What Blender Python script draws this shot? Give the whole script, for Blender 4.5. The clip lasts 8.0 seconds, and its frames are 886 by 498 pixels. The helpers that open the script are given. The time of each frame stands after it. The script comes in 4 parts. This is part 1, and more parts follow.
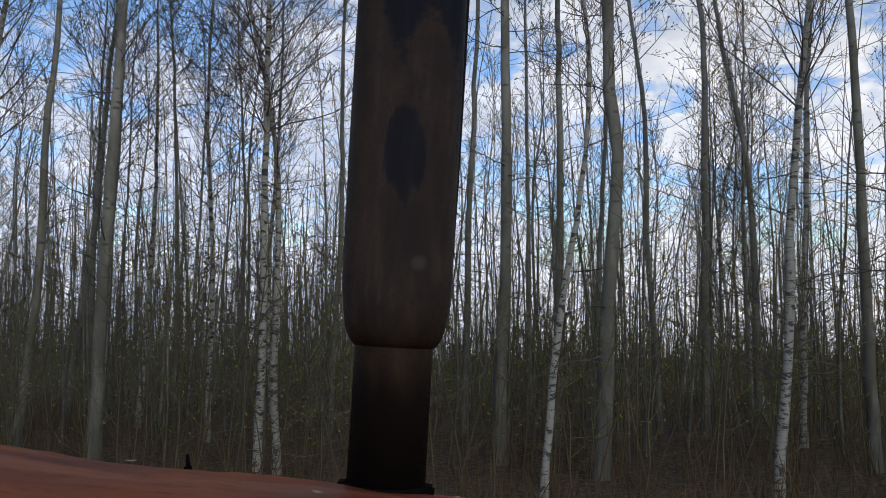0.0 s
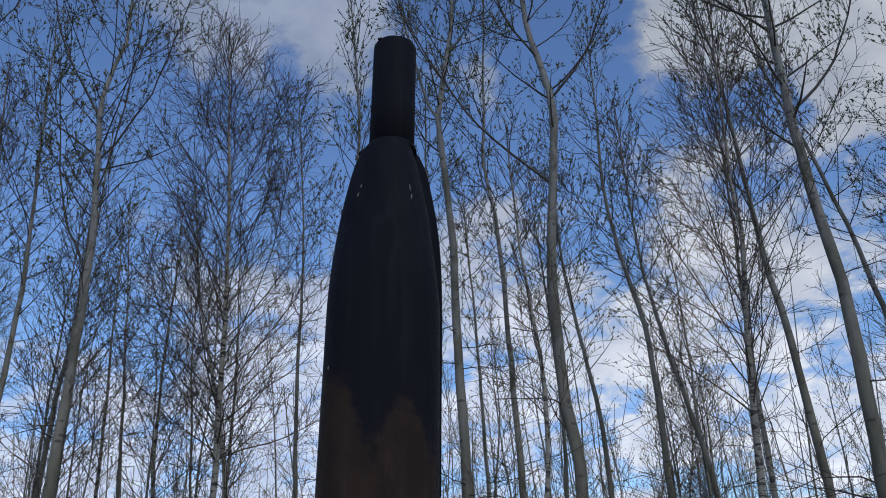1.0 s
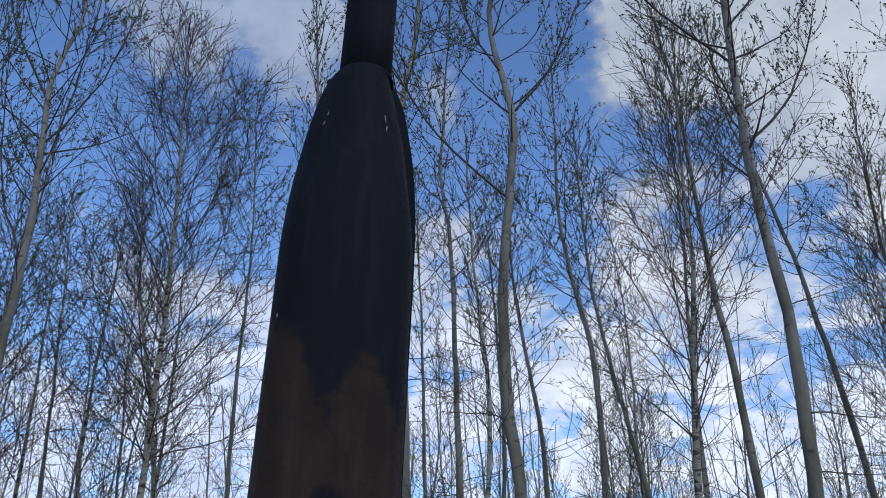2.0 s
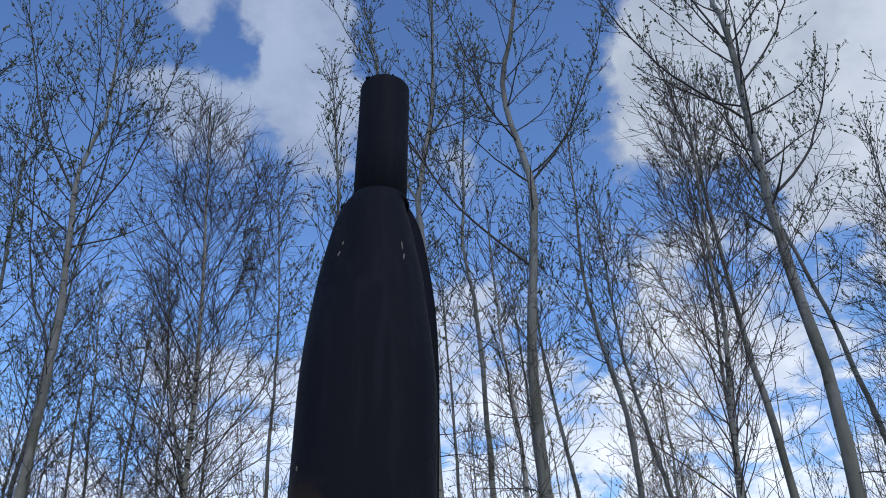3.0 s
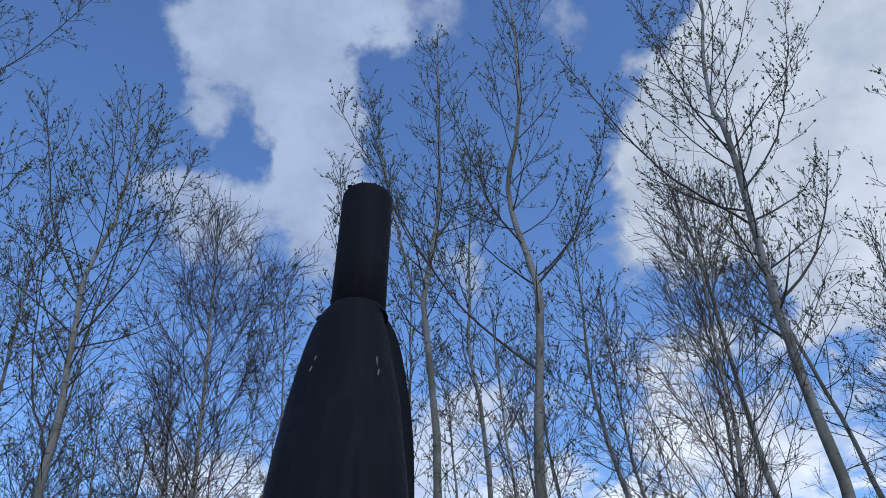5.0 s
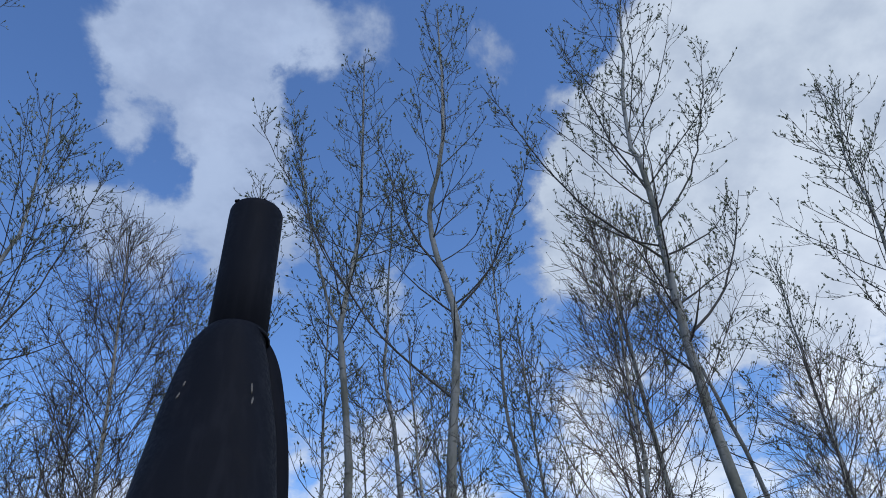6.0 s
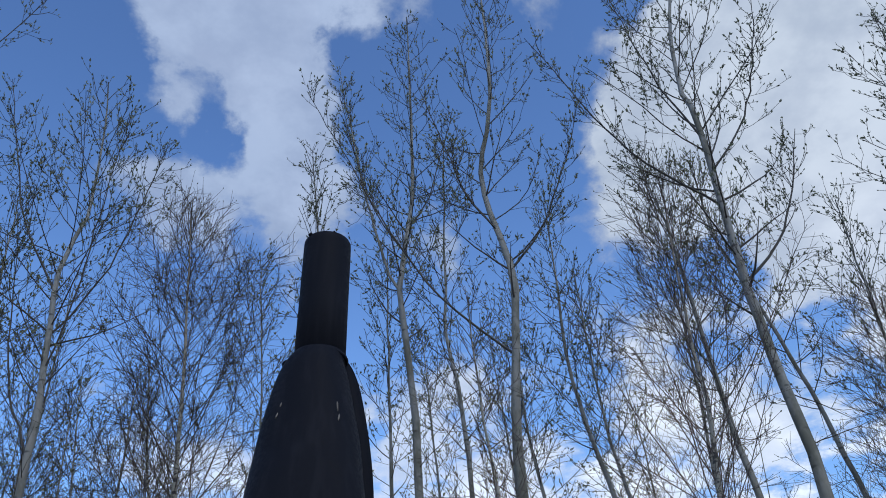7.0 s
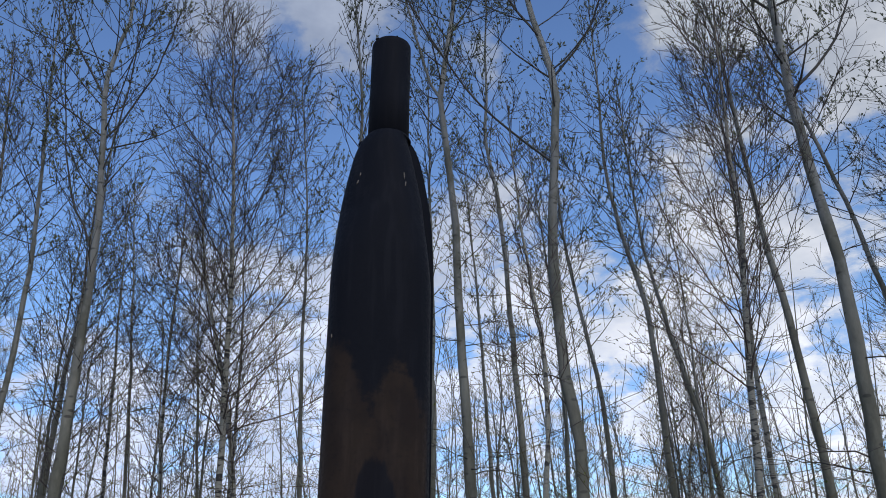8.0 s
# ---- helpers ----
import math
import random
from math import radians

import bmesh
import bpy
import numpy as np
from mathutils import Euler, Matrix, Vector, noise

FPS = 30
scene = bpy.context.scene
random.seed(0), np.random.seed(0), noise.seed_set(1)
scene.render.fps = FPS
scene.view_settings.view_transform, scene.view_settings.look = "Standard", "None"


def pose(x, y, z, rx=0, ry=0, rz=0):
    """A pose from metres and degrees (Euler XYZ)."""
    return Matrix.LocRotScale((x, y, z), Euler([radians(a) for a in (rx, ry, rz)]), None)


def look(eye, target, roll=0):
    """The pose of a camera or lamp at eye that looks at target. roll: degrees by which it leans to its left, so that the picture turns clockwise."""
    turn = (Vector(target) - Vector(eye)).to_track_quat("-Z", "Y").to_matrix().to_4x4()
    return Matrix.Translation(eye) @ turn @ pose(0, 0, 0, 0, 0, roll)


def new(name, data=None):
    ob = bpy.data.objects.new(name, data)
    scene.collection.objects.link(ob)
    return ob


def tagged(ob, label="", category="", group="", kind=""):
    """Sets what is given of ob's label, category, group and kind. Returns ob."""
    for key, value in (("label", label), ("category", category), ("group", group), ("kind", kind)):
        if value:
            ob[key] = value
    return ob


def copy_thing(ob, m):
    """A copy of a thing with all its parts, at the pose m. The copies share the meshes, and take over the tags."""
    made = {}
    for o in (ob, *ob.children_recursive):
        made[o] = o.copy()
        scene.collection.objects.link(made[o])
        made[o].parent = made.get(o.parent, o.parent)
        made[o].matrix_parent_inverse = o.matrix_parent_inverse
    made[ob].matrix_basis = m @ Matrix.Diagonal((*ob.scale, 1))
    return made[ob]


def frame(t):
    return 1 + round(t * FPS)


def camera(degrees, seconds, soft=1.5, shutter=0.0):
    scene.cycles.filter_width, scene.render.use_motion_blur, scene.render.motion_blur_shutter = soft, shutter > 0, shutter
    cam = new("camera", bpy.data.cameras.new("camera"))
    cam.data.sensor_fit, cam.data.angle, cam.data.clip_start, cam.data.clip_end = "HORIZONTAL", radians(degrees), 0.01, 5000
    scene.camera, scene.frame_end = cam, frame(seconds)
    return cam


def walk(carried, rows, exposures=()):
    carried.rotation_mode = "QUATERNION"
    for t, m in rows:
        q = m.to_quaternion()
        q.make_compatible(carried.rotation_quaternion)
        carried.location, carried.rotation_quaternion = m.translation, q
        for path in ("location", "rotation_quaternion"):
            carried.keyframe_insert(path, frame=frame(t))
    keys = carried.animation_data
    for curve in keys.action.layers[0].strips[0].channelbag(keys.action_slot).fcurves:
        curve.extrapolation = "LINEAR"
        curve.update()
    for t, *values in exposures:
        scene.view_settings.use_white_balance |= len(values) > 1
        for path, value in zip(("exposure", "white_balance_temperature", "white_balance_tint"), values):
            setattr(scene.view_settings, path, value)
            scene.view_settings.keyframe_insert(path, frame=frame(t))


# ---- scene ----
# ---------------------------------------------------------------- camera
cam = camera(55.27, 8.0, soft=0.95)
EYE = 2.4
# seconds, eye x, y, z above EYE, yaw, pitch, roll
PATH = [
    (0, 0.000, 0.000, 0.000, 0.00, 3.51, -0.09),
    (0.5, 0.020, -0.017, 0.135, -2.32, 13.69, 2.24),
    (1, -0.023, 0.091, 0.132, -3.71, 24.19, 3.13),
    (1.5, -0.052, 0.217, 0.138, -6.21, 26.37, 1.95),
    (1.7, -0.049, 0.262, 0.121, -7.42, 25.10, 0.90),
    (2.8, -0.036, 0.298, 0.173, -6.38, 26.64, 2.94),
    (3, -0.036, 0.290, 0.206, -5.80, 29.75, 3.39),
    (3.5, -0.022, 0.267, 0.205, -5.68, 33.23, 3.86),
    (4, -0.029, 0.257, 0.227, -4.54, 34.92, 3.34),
    (4.5, -0.003, 0.320, 0.212, -4.89, 34.79, 2.82),
    (4.7, -0.004, 0.315, 0.231, -5.05, 35.36, 3.02),
    (5.8, 0.041, 0.322, 0.246, -10.39, 38.54, 3.76),
    (6, 0.045, 0.355, 0.264, -12.43, 38.04, 5.26),
    (6.5, 0.017, 0.281, 0.260, -12.01, 36.48, 5.69),
    (7, 0.027, 0.189, 0.254, -7.47, 35.28, 5.57),
    (7.5, 0.030, 0.065, 0.217, -3.34, 29.41, 5.19),
    (8, -0.011, -0.042, 0.077, -3.36, 22.74, 3.02),
]


def eye_pose(x, y, z, yaw, pitch, roll):
    return pose(x, y, EYE + z, 0, 0, yaw) @ pose(0, 0, 0, 90 + pitch) @ pose(0, 0, 0, 0, 0, -roll)


# seconds, stops, kelvin, tint
TONE = [(0.0, 0.18, 9700, 13), (0.5, 0.13, 9150, 14), (1.0, -0.02, 8650, 13), (1.5, 0.12, 8400, 12), (3.0, 0.33, 8150, 12),
        (4.5, 0.42, 8050, 11), (7.0, 0.42, 7950, 10), (8.0, 0.2, 8950, 13)]
walk(cam, [(t, eye_pose(*rest)) for t, *rest in PATH], TONE)

# ---------------------------------------------------------------- world, sun
SUN_ELEVATION, SUN_AZIMUTH = 46.0, 158.0   # degrees; azimuth clockwise from +y
world = bpy.data.worlds.new("sky")
scene.world = world
world.use_nodes = True


class Nodes:
    """Small helper round a node tree."""

    def __init__(self, tree):
        self.tree = tree
        tree.nodes.clear()

    def add(self, kind, inputs=None, **settings):
        node = self.tree.nodes.new(kind)
        for key, value in settings.items():
            if key == "operation":
                node.operation = value
            elif key == "use_clamp":
                node.use_clamp = value
            elif key == "data_type":
                node.data_type = value
            elif key == "blend_type":
                node.blend_type = value
            elif key == "interpolation_type":
                node.interpolation_type = value
        for key, value in (inputs or {}).items():
            self.put(node, key, value)
        return node

    def put(self, node, key, value):
        socket = node.inputs[key]
        if isinstance(value, bpy.types.NodeSocket):
            self.tree.links.new(value, socket)
        else:
            socket.default_value = value

    def math(self, op, a, b=0.0, c=0.0, clamp=False):
        return self.add("ShaderNodeMath", {0: a, 1: b, 2: c}, operation=op, use_clamp=clamp).outputs[0]

    def vec(self, op, a, b=(0, 0, 0), out=0):
        return self.add("ShaderNodeVectorMath", {0: a, 1: b}, operation=op).outputs[out]

    def mix(self, fac, a, b, blend="MIX"):
        node = self.add("ShaderNodeMix", data_type="RGBA", blend_type=blend)
        for key, value in ((0, fac), (6, a), (7, b)):
            self.put(node, key, value)
        return node.outputs[2]

    def span(self, value, lo, hi, out_lo=0.0, out_hi=1.0, smooth=True):
        return self.add("ShaderNodeMapRange", {0: value, 1: lo, 2: hi, 3: out_lo, 4: out_hi},
                        interpolation_type="SMOOTHSTEP" if smooth else "LINEAR").outputs[0]

    def noise(self, vector, scale, detail=4.0, rough=0.55, distort=0.0):
        return self.add("ShaderNodeTexNoise", {"Vector": vector, "Scale": scale, "Detail": detail,
                                               "Roughness": rough, "Distortion": distort})


w = Nodes(world.node_tree)
sky = w.add("ShaderNodeTexSky")
sky.sky_type, sky.sun_disc = "NISHITA", False
sky.sun_elevation, sky.sun_rotation = radians(SUN_ELEVATION), radians(SUN_AZIMUTH)
sky.air_density, sky.dust_density, sky.ozone_density = 1.0, 0.6, 2.5
towards = w.add("ShaderNodeTexCoord").outputs["Generated"]
sep = w.add("ShaderNodeSeparateXYZ", {0: towards})
lift = w.math("MAXIMUM", sep.outputs[2], 0.02)
flat = w.math("ADD", lift, 0.26)
plane = w.add("ShaderNodeCombineXYZ", {0: w.math("DIVIDE", sep.outputs[0], flat), 1: w.math("DIVIDE", sep.outputs[1], flat), 2: 0.3}).outputs[0]
billow = w.noise(plane, 4.4, 8.0, 0.60, 0.3)
puffs = w.noise(plane, 12.0, 7.0, 0.62, 0.2).outputs[0]
cover = w.math("ADD", billow.outputs[0], w.math("MULTIPLY", w.math("SUBTRACT", puffs, 0.5), w.span(sep.outputs[2], 0.35, 0.75, 0.55, 0.12)))


ruffle = w.vec("SUBTRACT", w.noise(towards, 9.0, 5.0, 0.6).outputs[1], (0.5, 0.5, 0.5))
ruffled = w.vec("ADD", towards, w.add("ShaderNodeVectorMath", {0: ruffle, 3: 0.085}, operation="SCALE").outputs[0])
fringe = w.vec("SUBTRACT", w.noise(towards, 34.0, 5.0, 0.65).outputs[1], (0.5, 0.5, 0.5))
ruffled = w.vec("ADD", ruffled, w.add("ShaderNodeVectorMath", {0: fringe, 3: 0.030}, operation="SCALE").outputs[0])


def cloud(field, yaw, pitch, size, amount):
    """A large cloud (or a gap, if amount is negative) round a direction."""
    y, p = radians(yaw), radians(pitch)
    centre = (math.sin(y) * math.cos(p), math.cos(y) * math.cos(p), math.sin(p))
    far = w.vec("DISTANCE", ruffled, centre, out=1)
    return w.math("ADD", field, w.span(far, 0.0, size, amount, 0.0))


# broken cloud low down, mostly blue higher up, with a few large clouds
cover = w.math("ADD", w.math("MULTIPLY", w.math("SUBTRACT", cover, 0.5), 1.75), w.span(sep.outputs[2], 0.20, 0.58, 0.72, 0.24))
cover = w.math("ADD", cover, w.span(sep.outputs[2], 0.0, 0.11, 0.32, 0.0))
# yaw, pitch, size, amount: the tall cloud with its hole, towards -x
TALL_CLOUD = (
    (-13.6, 51.4, 0.13, 0.45), (-8.2, 51.9, 0.15, 0.45), (-3.8, 53.6, 0.10, 0.36), (-14.6, 48.8, 0.08, 0.38), (-8.5, 48.1, 0.115, 0.45),
    (-6.9, 44.9, 0.11, 0.45), (-5.2, 41.7, 0.105, 0.45), (-4.1, 38.9, 0.09, 0.38), (-5.5, 36.5, 0.08, 0.24), (-16.0, 44.5, 0.065, 0.46), (-17.9, 47.2, 0.04, 0.22),
    (-13.0, 46.2, 0.05, -0.34), (-12.0, 42.6, 0.05, -0.32), (-13.6, 44.2, 0.05, 0.26), (-17.0, 37.8, 0.09, 0.36), (-12.0, 39.2, 0.07, 0.34), (-9.9, 35.7, 0.07, 0.24),
    (-13.5, 35.5, 0.08, 0.28), (5.8, 52.2, 0.085, 0.29), (1.4, 51.2, 0.06, 0.16), (-2.0, 49.6, 0.065, -0.30), (-20.2, 46.6, 0.03, 0.14))
# the wide bright cloud towards +x, and the blue in between
WIDE_CLOUD = (
    (27.0, 41.5, 0.14, 0.46), (26.0, 37.5, 0.13, 0.46), (25.4, 34.4, 0.10, 0.38), (30.5, 44.0, 0.11, 0.42), (34.0, 40.0, 0.20, 0.48), (41.0, 44.5, 0.22, 0.50),
    (45.0, 38.0, 0.22, 0.50), (37.5, 48.5, 0.12, 0.42), (38.0, 33.0, 0.16, 0.45), (49.0, 46.0, 0.20, 0.45), (34.0, 31.0, 0.12, 0.38), (40.5, 30.0, 0.14, 0.42),
    (20.0, 51.2, 0.06, 0.23), (22.0, 48.8, 0.07, 0.26), (38.5, 23.6, 0.09, 0.35), (35.0, 25.4, 0.05, -0.30),
    (3.0, 45.0, 0.16, -0.30), (10.0, 44.0, 0.16, -0.30), (15.0, 40.5, 0.13, -0.30), (28.0, 49.5, 0.07, -0.22), (8.3, 36.6, 0.06, 0.28), (-25.5, 45.0, 0.10, -0.22))
# small bright clouds low over the wood, and gaps among them
LOW_PUFFS = (
    (-6.6, 19.9, 0.07, 0.30), (-12.7, 18.3, 0.06, 0.22), (-10.1, 17.3, 0.06, 0.22), (3.8, 22.6, 0.06, 0.34), (9.1, 19.7, 0.05, 0.32), (16.5, 16.0, 0.06, 0.34),
    (19.1, 15.7, 0.06, 0.34), (25.0, 21.7, 0.06, 0.25), (21.5, 27.2, 0.07, 0.32), (27.3, 20.5, 0.06, 0.22), (2.0, 25.3, 0.07, 0.32), (18.0, 29.2, 0.06, 0.20), (7.1, 33.7, 0.06, 0.22),
    (25.3, 14.6, 0.05, 0.30), (-18.0, 29.5, 0.15, -0.22), (-22.0, 23.0, 0.14, -0.26), (-10.4, 27.5, 0.11, -0.20), (7.4, 30.0, 0.06, -0.22),
    (15.0, 32.0, 0.09, -0.25), (13.6, 23.5, 0.05, -0.12), (-24.0, 15.5, 0.12, -0.26), (-17.2, 17.5, 0.07, -0.22), (8.0, 26.3, 0.08, 0.24), (20.5, 24.4, 0.08, 0.24), (10.0, 6.0, 0.16, -0.34), (22.0, 5.0, 0.12, -0.34))
for yaw, pitch, size, amount in (*TALL_CLOUD, *WIDE_CLOUD, *LOW_PUFFS):
    cover = cloud(cover, yaw, pitch, size, amount)
mask = w.span(cover, 0.36, 0.71)
thick = w.span(cover, 0.50, 0.95)
shade = w.span(w.noise(plane, 5.3, 4.0, 0.5).outputs[0], 0.35, 0.65)
core = w.math("MULTIPLY", w.span(cover, 0.46, 0.74), w.span(sep.outputs[2], 0.38, 0.60, 0.4, 1.0))
white = w.mix(thick, (0.58, 0.77, 1.16, 1), w.mix(shade, (0.65, 0.82, 1.17, 1), (1.10, 1.30, 1.72, 1)))
deep = w.mix(w.span(sep.outputs[0], 0.0, 0.35), (0.55, 0.76, 1.23, 1), (0.78, 1.02, 1.47, 1))   # thinner and bluer towards -x
deep = w.mix(1.0, deep, w.mix(w.span(w.noise(plane, 7.0, 5.0, 0.6).outputs[0], 0.36, 0.64), (0.82, 0.845, 0.88, 1), (1.16, 1.14, 1.10, 1)), "MULTIPLY")
white = w.mix(w.math("MULTIPLY", core, 0.85), white, deep)
white = w.mix(1.0, white, w.mix(w.span(sep.outputs[0], -0.05, 0.30), (0.91, 0.985, 1.08, 1), (0.98, 1.0, 1.02, 1)), "MULTIPLY")
tone = w.add("ShaderNodeGamma", {"Color": sky.outputs[0], "Gamma": 1.62}).outputs[0]
tone = w.mix(1.0, tone, w.mix(w.span(sep.outputs[2], 0.10, 0.36), (0.78, 0.92, 1.16, 1), (0.85, 1.0, 1.05, 1)), "MULTIPLY")
backing = w.add("ShaderNodeBackground", {"Color": tone, "Strength": w.span(sep.outputs[2], 0.0, 0.60, 0.052, 0.100)})
fleece = w.add("ShaderNodeBackground", {"Color": white, "Strength": w.span(sep.outputs[2], 0.08, 0.60, 0.88, 0.45)})
both = w.add("ShaderNodeMixShader", {0: mask, 1: backing.outputs[0], 2: fleece.outputs[0]})
w.add("ShaderNodeOutputWorld", {0: both.outputs[0]})

sun_data = bpy.data.lights.new("sun", "SUN")
sun_data.energy, sun_data.angle, sun_data.color = 0.32, radians(30), (1.0, 0.92, 0.80)
sun = new("sun", sun_data)
a, e = radians(SUN_AZIMUTH), radians(SUN_ELEVATION)
sun.matrix_world = look((20 * math.sin(a) * math.cos(e), 20 * math.cos(a) * math.cos(e), 20 * math.sin(e)), (0, 0, 0))


# ---------------------------------------------------------------- materials
def material(name, build, rough=0.8, metal=0.0, spec=0.3):
    """build(nodes, bsdf, object coords) sets the colour, and what else it needs."""
    m = bpy.data.materials.new(name)
    m.use_nodes = True
    n = Nodes(m.node_tree)
    bsdf = n.add("ShaderNodeBsdfPrincipled", {"Roughness": rough, "Metallic": metal, "Specular IOR Level": spec})
    n.add("ShaderNodeOutputMaterial", {0: bsdf.outputs[0]})
    build(n, bsdf, n.add("ShaderNodeTexCoord").outputs["Object"])
    return m


def relief(n, bsdf, height, strength=0.4, distance=0.01):
    bump = n.add("ShaderNodeBump", {"Strength": strength, "Distance": distance, "Height": height})
    n.put(bsdf, "Normal", bump.outputs[0])


def stretched(n, coords, sx, sy, sz):
    return n.add("ShaderNodeMapping", {"Vector": coords, "Scale": (sx, sy, sz)}).outputs[0]


def aspen_bark(n, bsdf, co):
    own = n.add("ShaderNodeObjectInfo").outputs["Random"]
    z = n.add("ShaderNodeSeparateXYZ", {0: co}).outputs[2]
    broad = n.span(n.noise(stretched(n, co, 1, 1, 0.35), 4.5, 5, 0.65).outputs[0], 0.3, 0.7)
    fine = n.noise(stretched(n, co, 1, 1, 0.5), 26, 4).outputs[0]
    col = n.mix(broad, (0.110, 0.103, 0.072, 1), (0.27, 0.25, 0.185, 1))
    col = n.mix(n.math("MULTIPLY", fine, 0.5), col, (0.16, 0.15, 0.11, 1))
    col = n.mix(n.span(z, 3.5, 9.5, 0.0, 0.75), col, (0.27, 0.268, 0.25, 1))
    # scars: short dark marks across the stem
    scars = n.add("ShaderNodeTexVoronoi", {"Vector": stretched(n, co, 3.5, 3.5, 9.0), "Scale": 1.0, "Randomness": 1.0}).outputs["Distance"]
    mark = n.span(scars, 0.12, 0.26, 1.0, 0.0)
    col = n.mix(n.math("MULTIPLY", mark, 0.75), col, (0.045, 0.042, 0.038, 1))
    # old, cracked bark near the foot, with the wood's shade painted in up the stem
    old = n.math("MULTIPLY", n.span(z, 1.0, 5.5, 1.0, 0.0), n.span(n.noise(stretched(n, co, 1, 1, 0.15), 9, 5).outputs[0], 0.28, 0.58))
    col = n.mix(old, col, (0.075, 0.066, 0.05, 1))
    grime = n.span(n.noise(stretched(n, co, 1, 1, 0.6), 2.2, 4, 0.7).outputs[0], 0.44, 0.62, 0.0, 0.7)
    col = n.mix(grime, col, (0.088, 0.084, 0.056, 1))
    col = n.mix(n.math("MULTIPLY", own, 0.35), col, (0.12, 0.116, 0.088, 1))
    n.put(bsdf, "Base Color", col)
    relief(n, bsdf, fine, 0.5, 0.008)


def birch_bark(n, bsdf, co):
    own = n.add("ShaderNodeObjectInfo").outputs["Random"]
    z = n.add("ShaderNodeSeparateXYZ", {0: co}).outputs[2]
    fine = n.noise(stretched(n, co, 1, 1, 5), 14, 4).outputs[0]
    col = n.mix(fine, (0.19, 0.177, 0.136, 1), (0.33, 0.308, 0.24, 1))
    bands = n.noise(stretched(n, co, 5, 5, 13), 1.0, 4, 0.65, 0.8).outputs[0]
    col = n.mix(n.span(bands, 0.535, 0.565), col, (0.022, 0.019, 0.017, 1))
    ticks = n.noise(stretched(n, co, 7, 7, 60), 1.0, 2).outputs[0]
    col = n.mix(n.span(ticks, 0.60, 0.68, 0.0, 0.8), col, (0.06, 0.05, 0.045, 1))
    upper = n.span(z, 6.5, 11.0, 0.0, 0.8)
    col = n.mix(upper, col, (0.21, 0.165, 0.125, 1))
    col = n.mix(n.math("MULTIPLY", own, 0.3), col, (0.20, 0.19, 0.165, 1))
    n.put(bsdf, "Base Color", col)
    relief(n, bsdf, fine, 0.5, 0.006)


def plain(dark, light, scale, bump=0.3):
    def build(n, bsdf, co):
        own = n.add("ShaderNodeObjectInfo").outputs["Random"]
        fac = n.noise(co, scale, 4).outputs[0]
        col = n.mix(n.math("ADD", n.math("MULTIPLY", fac, 0.75), n.math("MULTIPLY", own, 0.25)), (*dark, 1), (*light, 1))
        n.put(bsdf, "Base Color", col)
        if bump:
            relief(n, bsdf, fac, bump, 0.01)
    return build


def leaf_material(name, dark, light):
    """Thin young leaves, which let some light through."""
    m = bpy.data.materials.new(name)
    m.use_nodes = True
    n = Nodes(m.node_tree)
    isle = n.add("ShaderNodeNewGeometry").outputs["Random Per Island"]
    col = n.mix(isle, (*dark, 1), (*light, 1))
    front = n.add("ShaderNodeBsdfDiffuse", {"Color": col})
    through_it = n.add("ShaderNodeBsdfTranslucent", {"Color": col})
    n.add("ShaderNodeOutputMaterial", {0: n.add("ShaderNodeMixShader", {0: 0.42, 1: front.outputs[0], 2: through_it.outputs[0]}).outputs[0]})
    return m


ASPEN_BARK = material("aspen_bark", aspen_bark, 0.85)
BIRCH_BARK = material("birch_bark", birch_bark, 0.75)
ASPEN_TWIG = material("aspen_twig", plain((0.034, 0.031, 0.027), (0.100, 0.090, 0.077), 3.0, 0), 0.85)
BIRCH_TWIG = material("birch_twig", plain((0.042, 0.032, 0.028), (0.125, 0.094, 0.080), 3.0, 0), 0.8)
LEAF = leaf_material("young_leaf", (0.09, 0.096, 0.060), (0.27, 0.28, 0.18))
FRESH_LEAF = leaf_material("fresh_leaf", (0.10, 0.125, 0.030), (0.24, 0.285, 0.085))
UNDERGROWTH = material("undergrowth", plain((0.028, 0.018, 0.008), (0.13, 0.078, 0.036), 0.8, 0), 0.9)
BRUSH = material("brush_stem", plain((0.042, 0.034, 0.016), (0.185, 0.148, 0.074), 1.5, 0), 0.9)


def litter(n, bsdf, co):
    big = n.noise(co, 0.35, 4).outputs[0]
    small = n.noise(co, 9.0, 6, 0.7).outputs[0]
    leaf = n.add("ShaderNodeTexVoronoi", {"Vector": co, "Scale": 16.0}).outputs["Color"]
    tint = n.add("ShaderNodeSeparateXYZ", {0: leaf}).outputs[0]
    col = n.mix(tint, (0.045, 0.030, 0.019, 1), (0.13, 0.085, 0.05, 1))
    col = n.mix(n.span(small, 0.45, 0.7), col, (0.03, 0.024, 0.015, 1))
    col = n.mix(n.span(big, 0.5, 0.7, 0.0, 0.6), col, (0.05, 0.06, 0.02, 1))
    n.put(bsdf, "Base Color", col)
    relief(n, bsdf, small, 0.8, 0.05)


LITTER = material("leaf_litter", litter, 0.95, spec=0.1)


